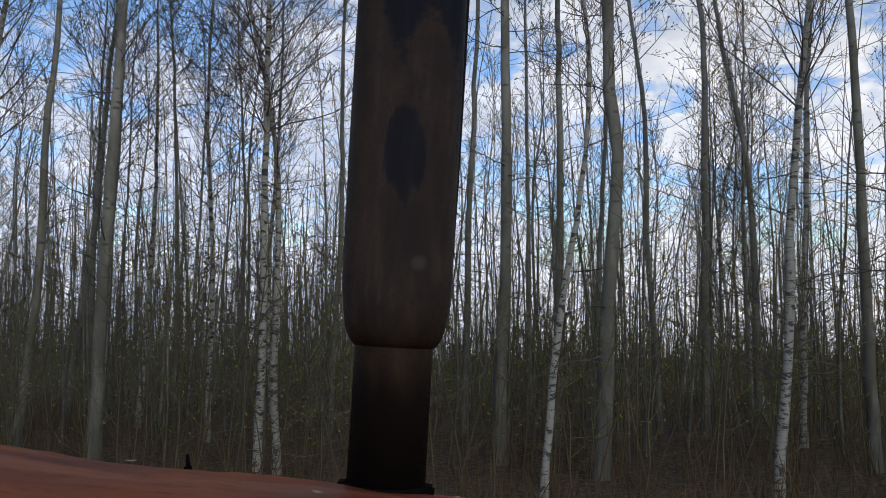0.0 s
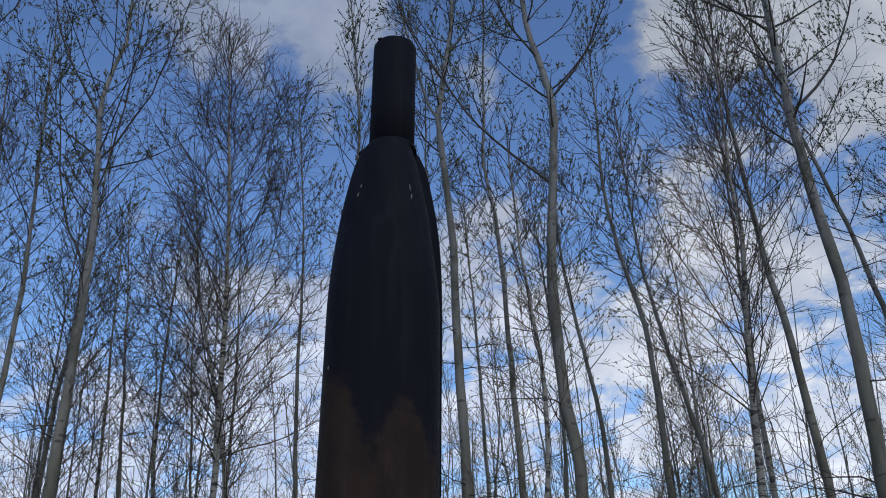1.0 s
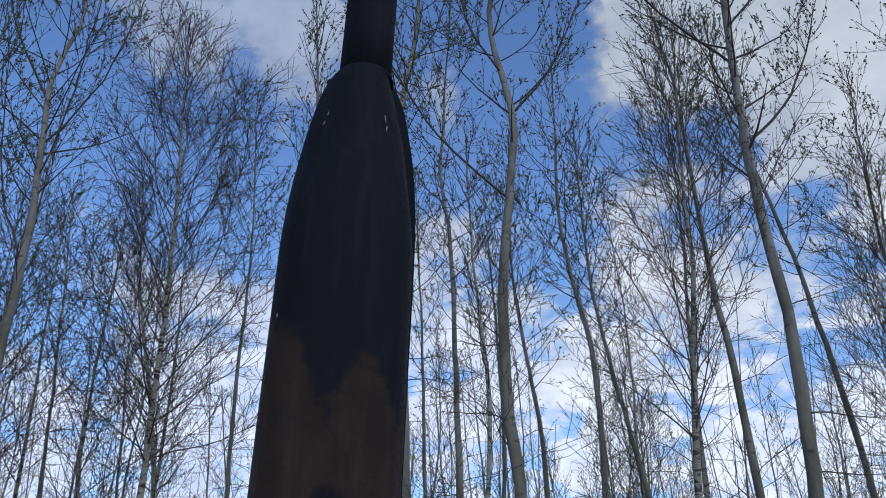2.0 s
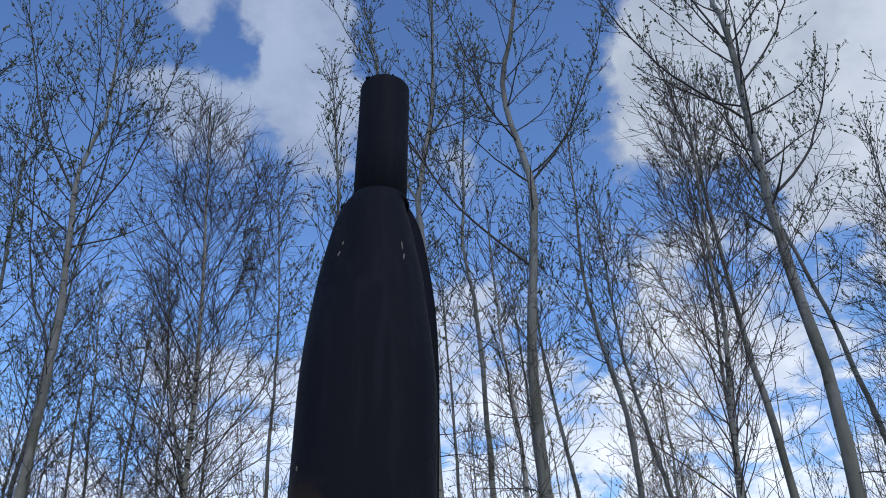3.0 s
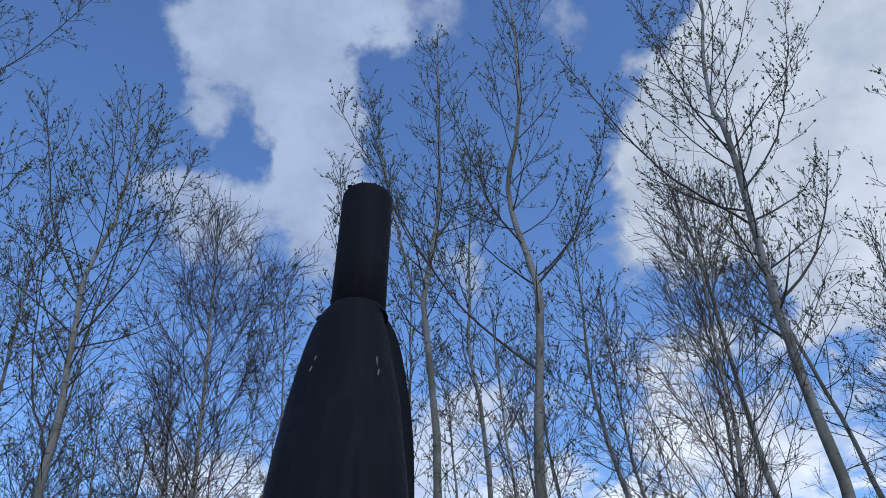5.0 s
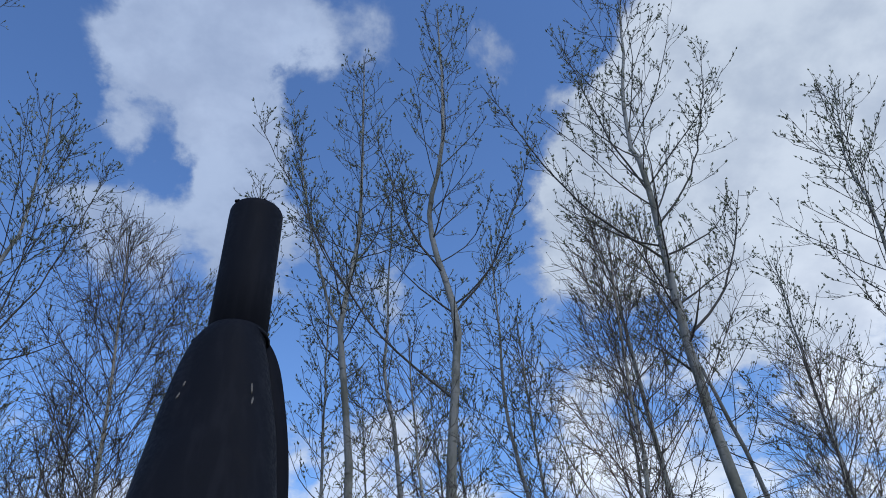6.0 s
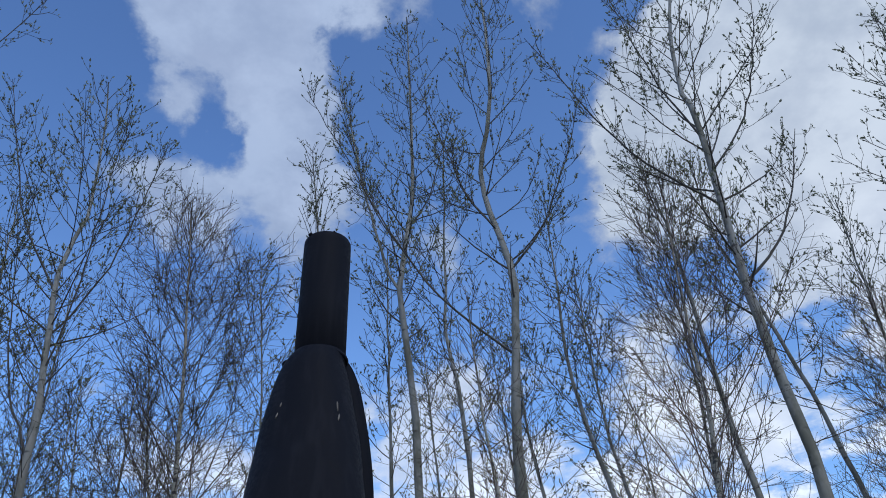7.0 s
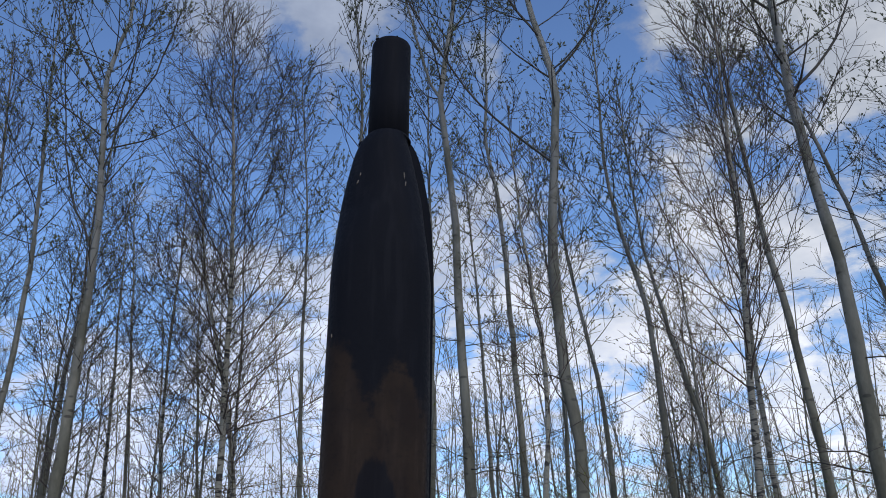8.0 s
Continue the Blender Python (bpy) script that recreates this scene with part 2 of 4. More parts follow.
def sooty_rust(n, bsdf, co):
    z = n.add("ShaderNodeSeparateXYZ", {0: co}).outputs[2]
    x = n.add("ShaderNodeSeparateXYZ", {0: co}).outputs[0]
    broad = n.noise(stretched(n, co, 1, 1, 0.3), 26, 5).outputs[0]
    fine = n.noise(co, 160, 5, 0.65).outputs[0]
    streak = n.noise(stretched(n, co, 1, 1, 0.12), 60, 3).outputs[0]
    rust = n.mix(broad, (0.048, 0.028, 0.015, 1), (0.100, 0.060, 0.033, 1))
    rust = n.mix(n.span(streak, 0.5, 0.7, 0.0, 0.5), rust, (0.120, 0.073, 0.040, 1))
    rust = n.mix(n.span(fine, 0.5, 0.75, 0.0, 0.5), rust, (0.03, 0.018, 0.013, 1))
    patch = n.span(n.noise(stretched(n, co, 1, 1, 0.55), 17, 4, 0.6).outputs[0], 0.40, 0.62)
    rust = n.mix(n.math("MULTIPLY", patch, 0.55), rust, (0.034, 0.020, 0.013, 1))
    soot = n.mix(fine, (0.005, 0.0054, 0.0070, 1), (0.014, 0.015, 0.0190, 1))
    soot = n.mix(n.span(streak, 0.48, 0.66, 0.0, 0.6), soot, (0.0165, 0.0168, 0.020, 1))
    # soot comes down the upper part with a ragged lower edge, less far in two tongues of rust
    def hump(at, half, tall):
        return n.span(n.math("ABSOLUTE", n.math("SUBTRACT", x, at)), 0.0, half, tall, 0.0)

    ragged = n.math("ADD", z, n.math("MULTIPLY", n.math("SUBTRACT", broad, 0.5), 0.13))
    for at, half, tall in ((-0.062, 0.058, 0.105), (0.030, 0.038, 0.060)):
        ragged = n.math("SUBTRACT", ragged, hump(at, half, tall))
    ragged = n.math("ADD", ragged, n.math("MULTIPLY", n.math("SUBTRACT", n.noise(co, 75, 4, 0.6).outputs[0], 0.5), 0.07))
    black = n.span(ragged, 0.54, 0.62)
    black = n.math("MAXIMUM", black, n.math("MULTIPLY", n.span(x, 0.066, 0.073), n.span(z, 0.33, 0.50)))
    # burnt blot low on the body, and soot round the foot of the pipe
    blot = n.vec("DISTANCE", stretched(n, co, 1, 1, 0.40), (0.001, -0.076, 0.462 * 0.40), out=1)
    blot = n.math("ADD", blot, n.math("MULTIPLY", n.math("SUBTRACT", broad, 0.5), 0.05))
    black = n.math("MAXIMUM", black, n.span(blot, 0.022, 0.036, 0.95, 0.0))
    black = n.math("MAXIMUM", black, n.span(n.math("ADD", z, n.math("MULTIPLY", n.math("SUBTRACT", streak, 0.5), 0.25)), 0.30, 0.55, 0.0, 0.3))
    black = n.math("MAXIMUM", black, n.span(n.math("ADD", z, n.math("MULTIPLY", n.math("SUBTRACT", broad, 0.5), 0.10)), 0.12, 0.20, 0.98, 0.60))
    # one worn pale spot
    spot = n.vec("DISTANCE", co, (0.030, -0.074, 0.312), out=1)
    rust = n.mix(n.span(spot, 0.004, 0.014, 0.5, 0.0), rust, (0.17, 0.14, 0.11, 1))
    foot = n.span(z, 0.19, 0.27, 1.0, 0.0)
    soot = n.mix(foot, soot, (0.0085, 0.0055, 0.0042, 1))
    n.put(bsdf, "Base Color", n.mix(black, rust, soot))
    n.put(bsdf, "Roughness", n.span(fine, 0.3, 0.7, 0.5, 0.8))
    relief(n, bsdf, fine, 0.18, 0.001)


SOOTY_RUST = material("sooty_rust", sooty_rust, 0.65, 0.0, 0.05)
PALE_SCRATCH = material("pale_scratch", plain((0.10, 0.085, 0.065), (0.22, 0.19, 0.15), 300, 0), 0.7)


def red_paint(n, bsdf, co):
    big = n.noise(co, 5, 5, 0.6).outputs[0]
    fine = n.noise(co, 60, 5, 0.65).outputs[0]
    long = n.noise(stretched(n, co, 0.35, 1.6, 1), 7, 4).outputs[0]
    col = n.mix(n.span(big, 0.3, 0.7), (0.105, 0.027, 0.011, 1), (0.215, 0.058, 0.024, 1))
    col = n.mix(n.span(long, 0.48, 0.72, 0.0, 0.5), col, (0.29, 0.105, 0.05, 1))
    blotch = n.noise(stretched(n, co, 0.7, 1.3, 1), 22, 5, 0.7).outputs[0]
    col = n.mix(n.span(blotch, 0.52, 0.66, 0.0, 0.6), col, (0.085, 0.030, 0.016, 1))
    col = n.mix(n.span(fine, 0.58, 0.72, 0.0, 0.6), col, (0.055, 0.026, 0.016, 1))
    n.put(bsdf, "Base Color", col)
    n.put(bsdf, "Roughness", n.span(big, 0.3, 0.7, 0.5, 0.75))
    relief(n, bsdf, fine, 0.2, 0.002)


RED_PAINT = material("weathered_red_paint", red_paint, 0.75, spec=0.07)
SOOT_BLACK = material("soot_black", plain((0.002, 0.002, 0.002), (0.006, 0.0055, 0.005), 120, 0.3), 0.95, 0.0, 0.02)
DRY_LEAF = material("dry_leaf", plain((0.16, 0.12, 0.085), (0.32, 0.26, 0.19), 160, 0.2), 0.8)
DARK_IRON = material("dark_iron", plain((0.02, 0.02, 0.02), (0.06, 0.055, 0.05), 12, 0.3), 0.7, 0.4)


# ---------------------------------------------------------------- mesh helpers
class Shape:
    """Collects tubes and leaves for one mesh."""

    def __init__(self):
        self.verts, self.faces, self.count = [], [], 0

    def tube(self, path, radii, sides, cap=True):
        path = np.asarray(path, float)
        k = len(path)
        way = np.gradient(path, axis=0)
        way /= np.linalg.norm(way, axis=1)[:, None] + 1e-12
        ref = np.array((0.0, 1.0, 0.0)) if abs(way[0][1]) < 0.8 else np.array((1.0, 0.0, 0.0))
        u = np.cross(way, ref)
        u /= np.linalg.norm(u, axis=1)[:, None] + 1e-12
        v = np.cross(way, u)
        turn = np.arange(sides) * (2 * math.pi / sides)
        ring = np.cos(turn)[None, :, None] * u[:, None, :] + np.sin(turn)[None, :, None] * v[:, None, :]
        self.verts.append((path[:, None, :] + np.asarray(radii)[:, None, None] * ring).reshape(-1, 3))
        i = np.arange(k - 1)[:, None] * sides + np.arange(sides)[None, :]
        j = np.arange(k - 1)[:, None] * sides + (np.arange(sides)[None, :] + 1) % sides
        quads = np.stack((i, i + sides, j + sides, j), -1).reshape(-1, 4) + self.count
        self.faces.extend(quads.tolist())
        if cap:
            self.faces.append((self.count + (k - 1) * sides + np.arange(sides)).tolist())
        self.count += k * sides

    def leaf(self, at, way, side, length, width):
        mid = at + way * (length * 0.45)
        fold = np.cross(way, side) * (width * 0.25)
        self.verts.append(np.stack((at, mid + side * width * 0.5 + fold, at + way * length, mid - side * width * 0.5 + fold)))
        c = self.count
        self.faces.extend(((c, c + 1, c + 2), (c, c + 2, c + 3)))
        self.count += 4

    def mesh(self, name, mat, smooth=True):
        data = bpy.data.meshes.new(name)
        data.from_pydata(np.concatenate(self.verts).tolist() if self.verts else [], [], self.faces)
        data.materials.append(mat)
        if smooth:
            data.shade_smooth()
        data.update()
        return data


def link(name, data, parent=None, label=""):
    ob = new(name, data)
    if parent is not None:
        ob.parent = parent
    return tagged(ob, label)


def part(name, bm, mat, parent=None, label="", smooth=True):
    """Links a bmesh as one mesh object under a thing or a part."""
    data = bpy.data.meshes.new(name)
    bm.to_mesh(data)
    bm.free()
    data.materials.append(mat)
    if smooth:
        data.shade_smooth()
    return link(name, data, parent, label)


def empty(name, m, label, category, group="", kind=""):
    ob = new(name)
    ob.matrix_world = m
    ob.empty_display_size = 0.2
    return tagged(ob, label, category, group, kind)


# ---------------------------------------------------------------- ground
def ground_height(y):
    """The floor is level round the tractor and falls away into the wood."""
    return -0.070 * max(0.0, y - 15.0)


def build_ground():
    n, reach = 110, 900.0
    s = np.linspace(-1, 1, n)
    grid = np.sign(s) * np.abs(s) ** 2.2 * reach
    shape = []
    for y in grid:
        for x in grid:
            far = math.hypot(x, y)
            z = 0.16 * noise.noise((x * 0.35, y * 0.35, 0.0)) + 0.05 * noise.noise((x * 1.7, y * 1.7, 3.0))
            z *= min(1.0, max(0.0, (far - 2.5) / 4))
            z += 0.012 * max(0.0, far - 30) * noise.noise((x * 0.02, y * 0.02, 5.0))
            shape.append((x, y, z + ground_height(y)))
    i = np.arange(n - 1)[:, None] * n + np.arange(n - 1)[None, :]
    faces = np.stack((i, i + 1, i + n + 1, i + n), -1).reshape(-1, 4).tolist()
    data = bpy.data.meshes.new("ground")
    data.from_pydata(shape, [], faces)
    data.materials.append(LITTER)
    data.shade_smooth()
    return tagged(new("ground", data), "forest floor of brown leaf litter and moss", "ground", kind="structure")


build_ground()


# ---------------------------------------------------------------- trees
def spline(ctrl, step):
    """Points along a smooth curve through the control points."""
    c = np.asarray(ctrl, float)
    c = np.vstack((2 * c[0] - c[1], c, 2 * c[-1] - c[-2]))
    out = []
    for k in range(1, len(c) - 2):
        p0, p1, p2, p3 = c[k - 1], c[k], c[k + 1], c[k + 2]
        m = max(2, int(np.linalg.norm(p2 - p1) / step))
        for t in np.arange(m) / m:
            out.append(0.5 * (2 * p1 + (p2 - p0) * t + (2 * p0 - 5 * p1 + 4 * p2 - p3) * t * t + (3 * p1 - p0 - 3 * p2 + p3) * t ** 3))
    out.append(c[-2])
    return np.array(out)


def unit(v):
    return v / (np.linalg.norm(v) + 1e-12)


def shoot(rng, start, way, length, rise, knots, wander):
    """A branch path that bends upwards (rise) and wanders a little."""
    path, at, way = [start], np.array(start, float), unit(np.array(way, float))
    for _ in range(knots):
        way = unit(way + np.array((0, 0, rise / knots)) + rng.normal(0, wander, 3))
        at = at + way * (length / knots)
        path.append(at)
    return np.array(path), way


def sprigs(rng, crown, leaves, path, radius, k):
    """Twigs along one branch, with smaller twigs and young leaves on them."""
    length = float(np.sum(np.linalg.norm(np.diff(path, axis=0), axis=1)))
    count = max(2, int(length / k["gap"]))
    seg = len(path) - 1
    for q in range(count):
        f = 0.18 + 0.82 * (q + rng.uniform(0.2, 0.8)) / count
        i = min(seg - 1, int(f * seg))
        at = path[i] + (path[i + 1] - path[i]) * (f * seg - i)
        way = unit(path[i + 1] - path[i])
        side = unit(np.cross(way, rng.normal(0, 1, 3)))
        out = unit(way * 0.75 + side * k["spread"] + np.array((0, 0, k["lift"])))
        size = k["twig"] * (0.45 + 0.75 * (1 - f)) * rng.uniform(0.6, 1.35) * min(1.0, 0.35 + 0.5 * length)
        knots = k.get("knots", 3)
        twig, tip = shoot(rng, at, out, size, k["rise2"], knots, k.get("wander", 0.10))
        r = max(k["fine"] * 0.9, radius * 0.30 * (1 - 0.6 * f))
        crown.tube(twig, np.linspace(r, k["fine"] * 0.7, knots + 1), 3, False)
        if k["third"]:
            for h in range(max(1, int(size / k["gap3"]))):
                g = rng.uniform(0.15, 0.95)
                j = min(2, int(g * 3))
                a3 = twig[j] + (twig[j + 1] - twig[j]) * (g * 3 - j)
                w3 = unit(unit(twig[j + 1] - twig[j]) * 0.8 + unit(rng.normal(0, 1, 3)) * 0.6 + np.array((0, 0, k["lift"])))
                small, tip3 = shoot(rng, a3, w3, k["twig3"] * rng.uniform(0.4, 1.6), k["rise2"], 1, k.get("wander", 0.12))
                crown.tube(small, (k["fine"] * 0.75, k["fine"] * 0.55), 3, False)
                bud(rng, leaves, small[-1], tip3, k)
                if rng.random() < k["more"]:
                    bud(rng, leaves, (small[0] + small[1]) / 2, tip3, k)
        bud(rng, leaves, twig[-1], tip, k)
        if rng.random() < k["more"]:
            bud(rng, leaves, twig[-2], tip, k)


def bud(rng, leaves, at, way, k):
    for _ in range(k["buds"]):
        w1 = unit(way + rng.normal(0, 0.38, 3) + np.array((0, 0, 0.15)))
        side = unit(np.cross(w1, rng.normal(0, 1, 3)))
        size = k["leaf"] * rng.uniform(0.6, 1.3)
        leaves.leaf(at, w1, side, size, size * 0.42)


ASPEN = dict(gap=0.25, spread=1.0, lift=0.08, twig=0.74, rise2=0.62, fine=0.0052, third=True, gap3=0.18, twig3=0.17, more=0.7,
             buds=2, leaf=0.068, angle=52, rise=0.52, first=0.30, branches=36, reach=2.4, wander=0.19)
BIRCH = dict(gap=0.145, spread=1.05, lift=0.06, twig=0.70, rise2=0.28, fine=0.0044, third=True, gap3=0.105, twig3=0.26, more=0.6,
             buds=1, leaf=0.036, angle=50, rise=0.50, upper=1.08, first=0.28, branches=58, reach=2.0, wander=0.23)


def tree_meshes(seed, kind, ctrl, radius, crown_from, bark, wood, limbs=(), scraps=10, sides=9, **change):
    """Trunk, crown and leaf meshes of one tree; ctrl: the stem's points from the foot, relative to the foot."""
    k = dict(kind, **change)
    rng = np.random.default_rng(seed)
    stem = spline(ctrl, 0.45)
    height = stem[-1][2]
    stem[1:, :2] += np.cumsum(rng.normal(0, 0.011, (len(stem) - 1, 2)), axis=0) * 0.6 + rng.normal(0, 0.008, (len(stem) - 1, 2))
    f = stem[:, 2] / height
    girth = radius * (1 - 0.93 * f ** 1.15) + radius * 0.35 * np.exp(-stem[:, 2] / 0.25) + 0.004
    girth *= 1 + rng.normal(0, 0.035, len(stem))
    trunk, crown, leaves = Shape(), Shape(), Shape()
    trunk.tube(stem, girth, sides)

    def on_stem(z):
        i = int(np.clip(np.searchsorted(stem[:, 2], z) - 1, 0, len(stem) - 2))
        t = (z - stem[i, 2]) / max(1e-6, stem[i + 1, 2] - stem[i, 2])
        return stem[i] + (stem[i + 1] - stem[i]) * t, girth[i] + (girth[i + 1] - girth[i]) * t

    turn = rng.uniform(0, 6.28)
    for b in range(k["branches"]):
        s = (b + rng.uniform(0.1, 0.9)) / k["branches"]
        z = crown_from + (height - crown_from) * (0.98 * s ** k.get("upper", 0.9))
        at, thick = on_stem(z)
        turn += 2.4 + rng.normal(0, 0.35)
        tilt = radians(k["angle"] * (1.12 - 0.5 * s) + rng.normal(0, 6))
        way = np.array((math.cos(turn) * math.sin(tilt), math.sin(turn) * math.sin(tilt), math.cos(tilt)))
        length = k["reach"] * (0.35 + 0.65 * min(1.0, s / 0.18)) * (1 - s) ** 0.55 * rng.uniform(0.5, 1.25) + 0.25
        r = max(k["fine"] * 1.5, min(thick * 0.55, k["first"] * thick * rng.uniform(0.7, 1.15)))
        path, _ = shoot(rng, at, way, length, k["rise"], 6, 0.07)
        crown.tube(path, np.linspace(r, k["fine"] * 0.9, 7), 5)
        sprigs(rng, crown, leaves, path, r, k)
    for z, dx, dy, dz, share in limbs:
        at, thick = on_stem(z)
        goal = np.array((dx, dy, dz))
        path = spline((at, at + goal * np.array((0.40, 0.40, 0.24)), at + goal * np.array((0.70, 0.70, 0.58)), at + goal), 0.3)
        path[1:] += np.cumsum(rng.normal(0, 0.018, (len(path) - 1, 3)), axis=0)
        r = np.linspace(thick * share * 0.75, k["fine"], len(path))
        (trunk if share >= 0.7 else crown).tube(path, r, 7)
        for b in range(max(3, int(np.linalg.norm(goal) / 0.42))):
            s = 0.25 + 0.75 * rng.random()
            i = min(len(path) - 2, int(s * (len(path) - 1)))
            way = unit(unit(path[i + 1] - path[i]) + unit(rng.normal(0, 1, 3)) * 0.8 + np.array((0, 0, 0.3)))
            sub, _ = shoot(rng, path[i], way, rng.uniform(0.5, 1.3) * (1.2 - s), k["rise"], 4, 0.08)
            crown.tube(sub, np.linspace(max(k["fine"] * 1.2, r[i] * 0.5), k["fine"] * 0.9, 5), 4)
            sprigs(rng, crown, leaves, sub, r[i] * 0.5, k)
        sprigs(rng, crown, leaves, path, r[0] * 0.6, k)
    for _ in range(scraps):
        z = rng.uniform(0.12 * height, crown_from)
        at, thick = on_stem(z)
        turn2 = rng.uniform(0, 6.28)
        way = np.array((math.cos(turn2), math.sin(turn2), rng.uniform(-0.1, 0.7)))
        path, _ = shoot(rng, at, way, rng.uniform(0.4, 1.5) * k.get("scrap", 1.0), 0.15, 5, 0.16)
        crown.tube(path, np.linspace(max(k["fine"] * 1.3, thick * 0.15), k["fine"] * 0.8, 6), 3)
        for _ in range(4):
            i = int(rng.integers(1, 5))
            sub, _ = shoot(rng, path[i], unit(path[i] - path[i - 1]) + rng.normal(0, 0.6, 3), rng.uniform(0.2, 0.6), 0.2, 2, 0.15)
            crown.tube(sub, (k["fine"], k["fine"] * 0.8, k["fine"] * 0.6), 3, False)
    return trunk.mesh("trunk", bark), crown.mesh("crown", wood), leaves.mesh("leaves", LEAF, False)


def plant(name, x, y, meshes, label, group, turn=0.0, size=1.0):
    root = empty(name, pose(x, y, ground_height(y) - 0.06, 0, 0, turn) @ Matrix.Scale(size, 4), label, "tree", group)
    for title, data in zip(("trunk", "crown", "leaves"), meshes):
        if len(data.polygons):
            link(title, data, root)
    return root


ASPEN_LABEL = "tall slender aspen with grey-green bark and opening leaf buds"
BIRCH_LABEL = "young birch with white peeling bark and fine dark twigs"
seeds = iter(range(11, 500))


def aspen(x, y, girth, crown_from, bends, limbs=(), label=ASPEN_LABEL, **change):
    """bends: (height, sideways) of the stem, from low to the very top."""
    ctrl = [(0, 0, 0)] + [(dx, 0.02 * z * math.sin(z + x), z) for z, dx in bends]
    m = tree_meshes(next(seeds), ASPEN, ctrl, girth / 2, crown_from, ASPEN_BARK, ASPEN_TWIG, limbs, **change)
    return plant("aspen_tree", x, y, m, label, "aspens of the wood")


def birch(x, y, girth, crown_from, bends, limbs=(), label=BIRCH_LABEL, **change):
    ctrl = [(0, 0, 0)] + [(dx, 0.02 * z * math.sin(z + x), z) for z, dx in bends]
    m = tree_meshes(next(seeds), BIRCH, ctrl, girth / 2, crown_from, BIRCH_BARK, BIRCH_TWIG, limbs, **change)
    return plant("birch_tree", x, y, m, label, "birches of the wood")


# the trees that stand nearest, from the one side of the view to the other
aspen(-4.88, 12.0, 0.19, 8.4, ((2.2, 0.04), (4.3, 0.12), (6.6, 0.19), (8.2, 0.30), (10.8, 0.18), (12.1, 0.35), (13.6, 0.36), (15.0, 0.36)),
      ((9.6, 1.4, 0.3, 4.2, 0.5), (7.6, -1.2, 0.2, 4.6, 0.45), (10.4, -1.6, -0.2, 4.6, 0.6), (9.0, 0.8, -0.8, 4.4, 0.4)), reach=2.6, branches=36)
birch(-2.49, 11.5, 0.115, 4.6, ((1.9, 0.03), (4.2, 0.04), (6.1, 0.08), (7.2, 0.10), (9.1, 0.0), (10.3, -0.10), (11.7, -0.16)), ((4.8, 1.7, 0.1, 0.55, 0.32),), reach=2.9, branches=80, upper=1.0)
birch(-2.28, 11.8, 0.105, 4.2, ((1.6, -0.07), (4.2, -0.09), (5.6, -0.30), (7.2, -0.62), (9.2, -0.85)), branches=26, reach=1.2,
      label="thin white birch growing close beside a taller one")
aspen(0.84, 12.5, 0.185, 9.4, ((1.8, 0.03), (4.4, 0.09), (6.9, 0.08), (8.2, 0.09), (9.3, 0.02), (10.5, -0.04), (11.6, 0.13), (13.6, 0.37), (17.8, 0.50)),
      ((10.5, -0.95, 0.1, 5.6, 0.75), (11.4, -1.2, 0.3, 4.4, 0.4), (12.0, 1.1, 0.2, 3.2, 0.5)), reach=1.9, label="forked aspen with grey-green bark and opening leaf buds")
aspen(2.13, 11.5, 0.205, 9.4, ((1.9, 0.10), (3.4, 0.18), (4.5, 0.27), (5.4, 0.20), (6.6, 0.17), (7.8, 0.19), (9.9, 0.44), (12.1, 0.24), (13.0, 0.27), (14.2, 0.52), (18.8, 0.80)),
      ((8.7, -3.2, 0.1, 5.6, 0.42), (10.3, 1.7, 0.2, 3.9, 0.5), (11.2, -1.2, -0.3, 3.2, 0.5)), reach=2.0, label="crooked aspen with a bent grey-green stem and opening buds")
aspen(5.51, 10.0, 0.212, 8.4, ((2.0, 0.06), (3.9, 0.11), (5.9, 0.20), (7.9, 0.21), (9.5, 0.20), (11.4, 0.08), (12.4, 0.08), (13.7, 0.22), (17.9, 0.84)),
      ((10.4, -2.4, 0.3, 4.2, 0.5), (9.1, 2.1, 0.3, 3.4, 0.5), (11.6, -0.8, 0.2, 4.4, 0.5), (11.0, 1.9, -0.4, 4.4, 0.45)), reach=3.1, branches=40, label="stout tall aspen with grey bark and a spreading budding crown")
aspen(6.06, 12.0, 0.17, 7.6, ((1.9, -0.03), (4.3, -0.08), (6.3, -0.15), (8.5, -0.18), (11.0, -0.42), (13.4, -0.5)), reach=1.7)
birch(4.10, 10.5, 0.125, 4.8, ((1.7, 0.13), (3.3, 0.23), (4.8, 0.35), (5.8, 0.44), (7.4, 0.63), (8.2, 0.68), (11.4, 0.95)), reach=3.6, branches=46, scraps=26, scrap=1.5, gap=0.17, gap3=0.14, angle=37, rise=0.30)
birch(1.17, 10.0, 0.09, 4.6, ((2.0, 0.17), (3.0, 0.31), (3.4, 0.38), (4.2, 0.49), (5.2, 0.57), (7.5, 0.45), (8.8, 0.40)), branches=24, reach=1.2,
      label="bent thin birch with white bark and dark twigs")
aspen(1.85, 14.0, 0.14, 7.8, ((2.2, 0.05), (4.6, 0.12), (7.1, 0.12), (8.1, 0.09), (9.4, 0.0), (10.6, -0.10), (12.7, 0.07), (15.2, 0.20)), reach=1.7)
aspen(4.05, 16.0, 0.135, 7.0, ((1.7, -0.05), (3.8, -0.15), (6.0, -0.20), (7.2, -0.35), (10.0, -0.55), (13.0, -0.5)), reach=1.7)
aspen(4.63, 15.0, 0.16, 8.2, ((3.7, 0.03), (5.8, 0.0), (7.2, 0.0), (8.0, -0.08), (10.1, -0.34), (11.4, -0.40), (14.6, -0.26)), reach=1.8)
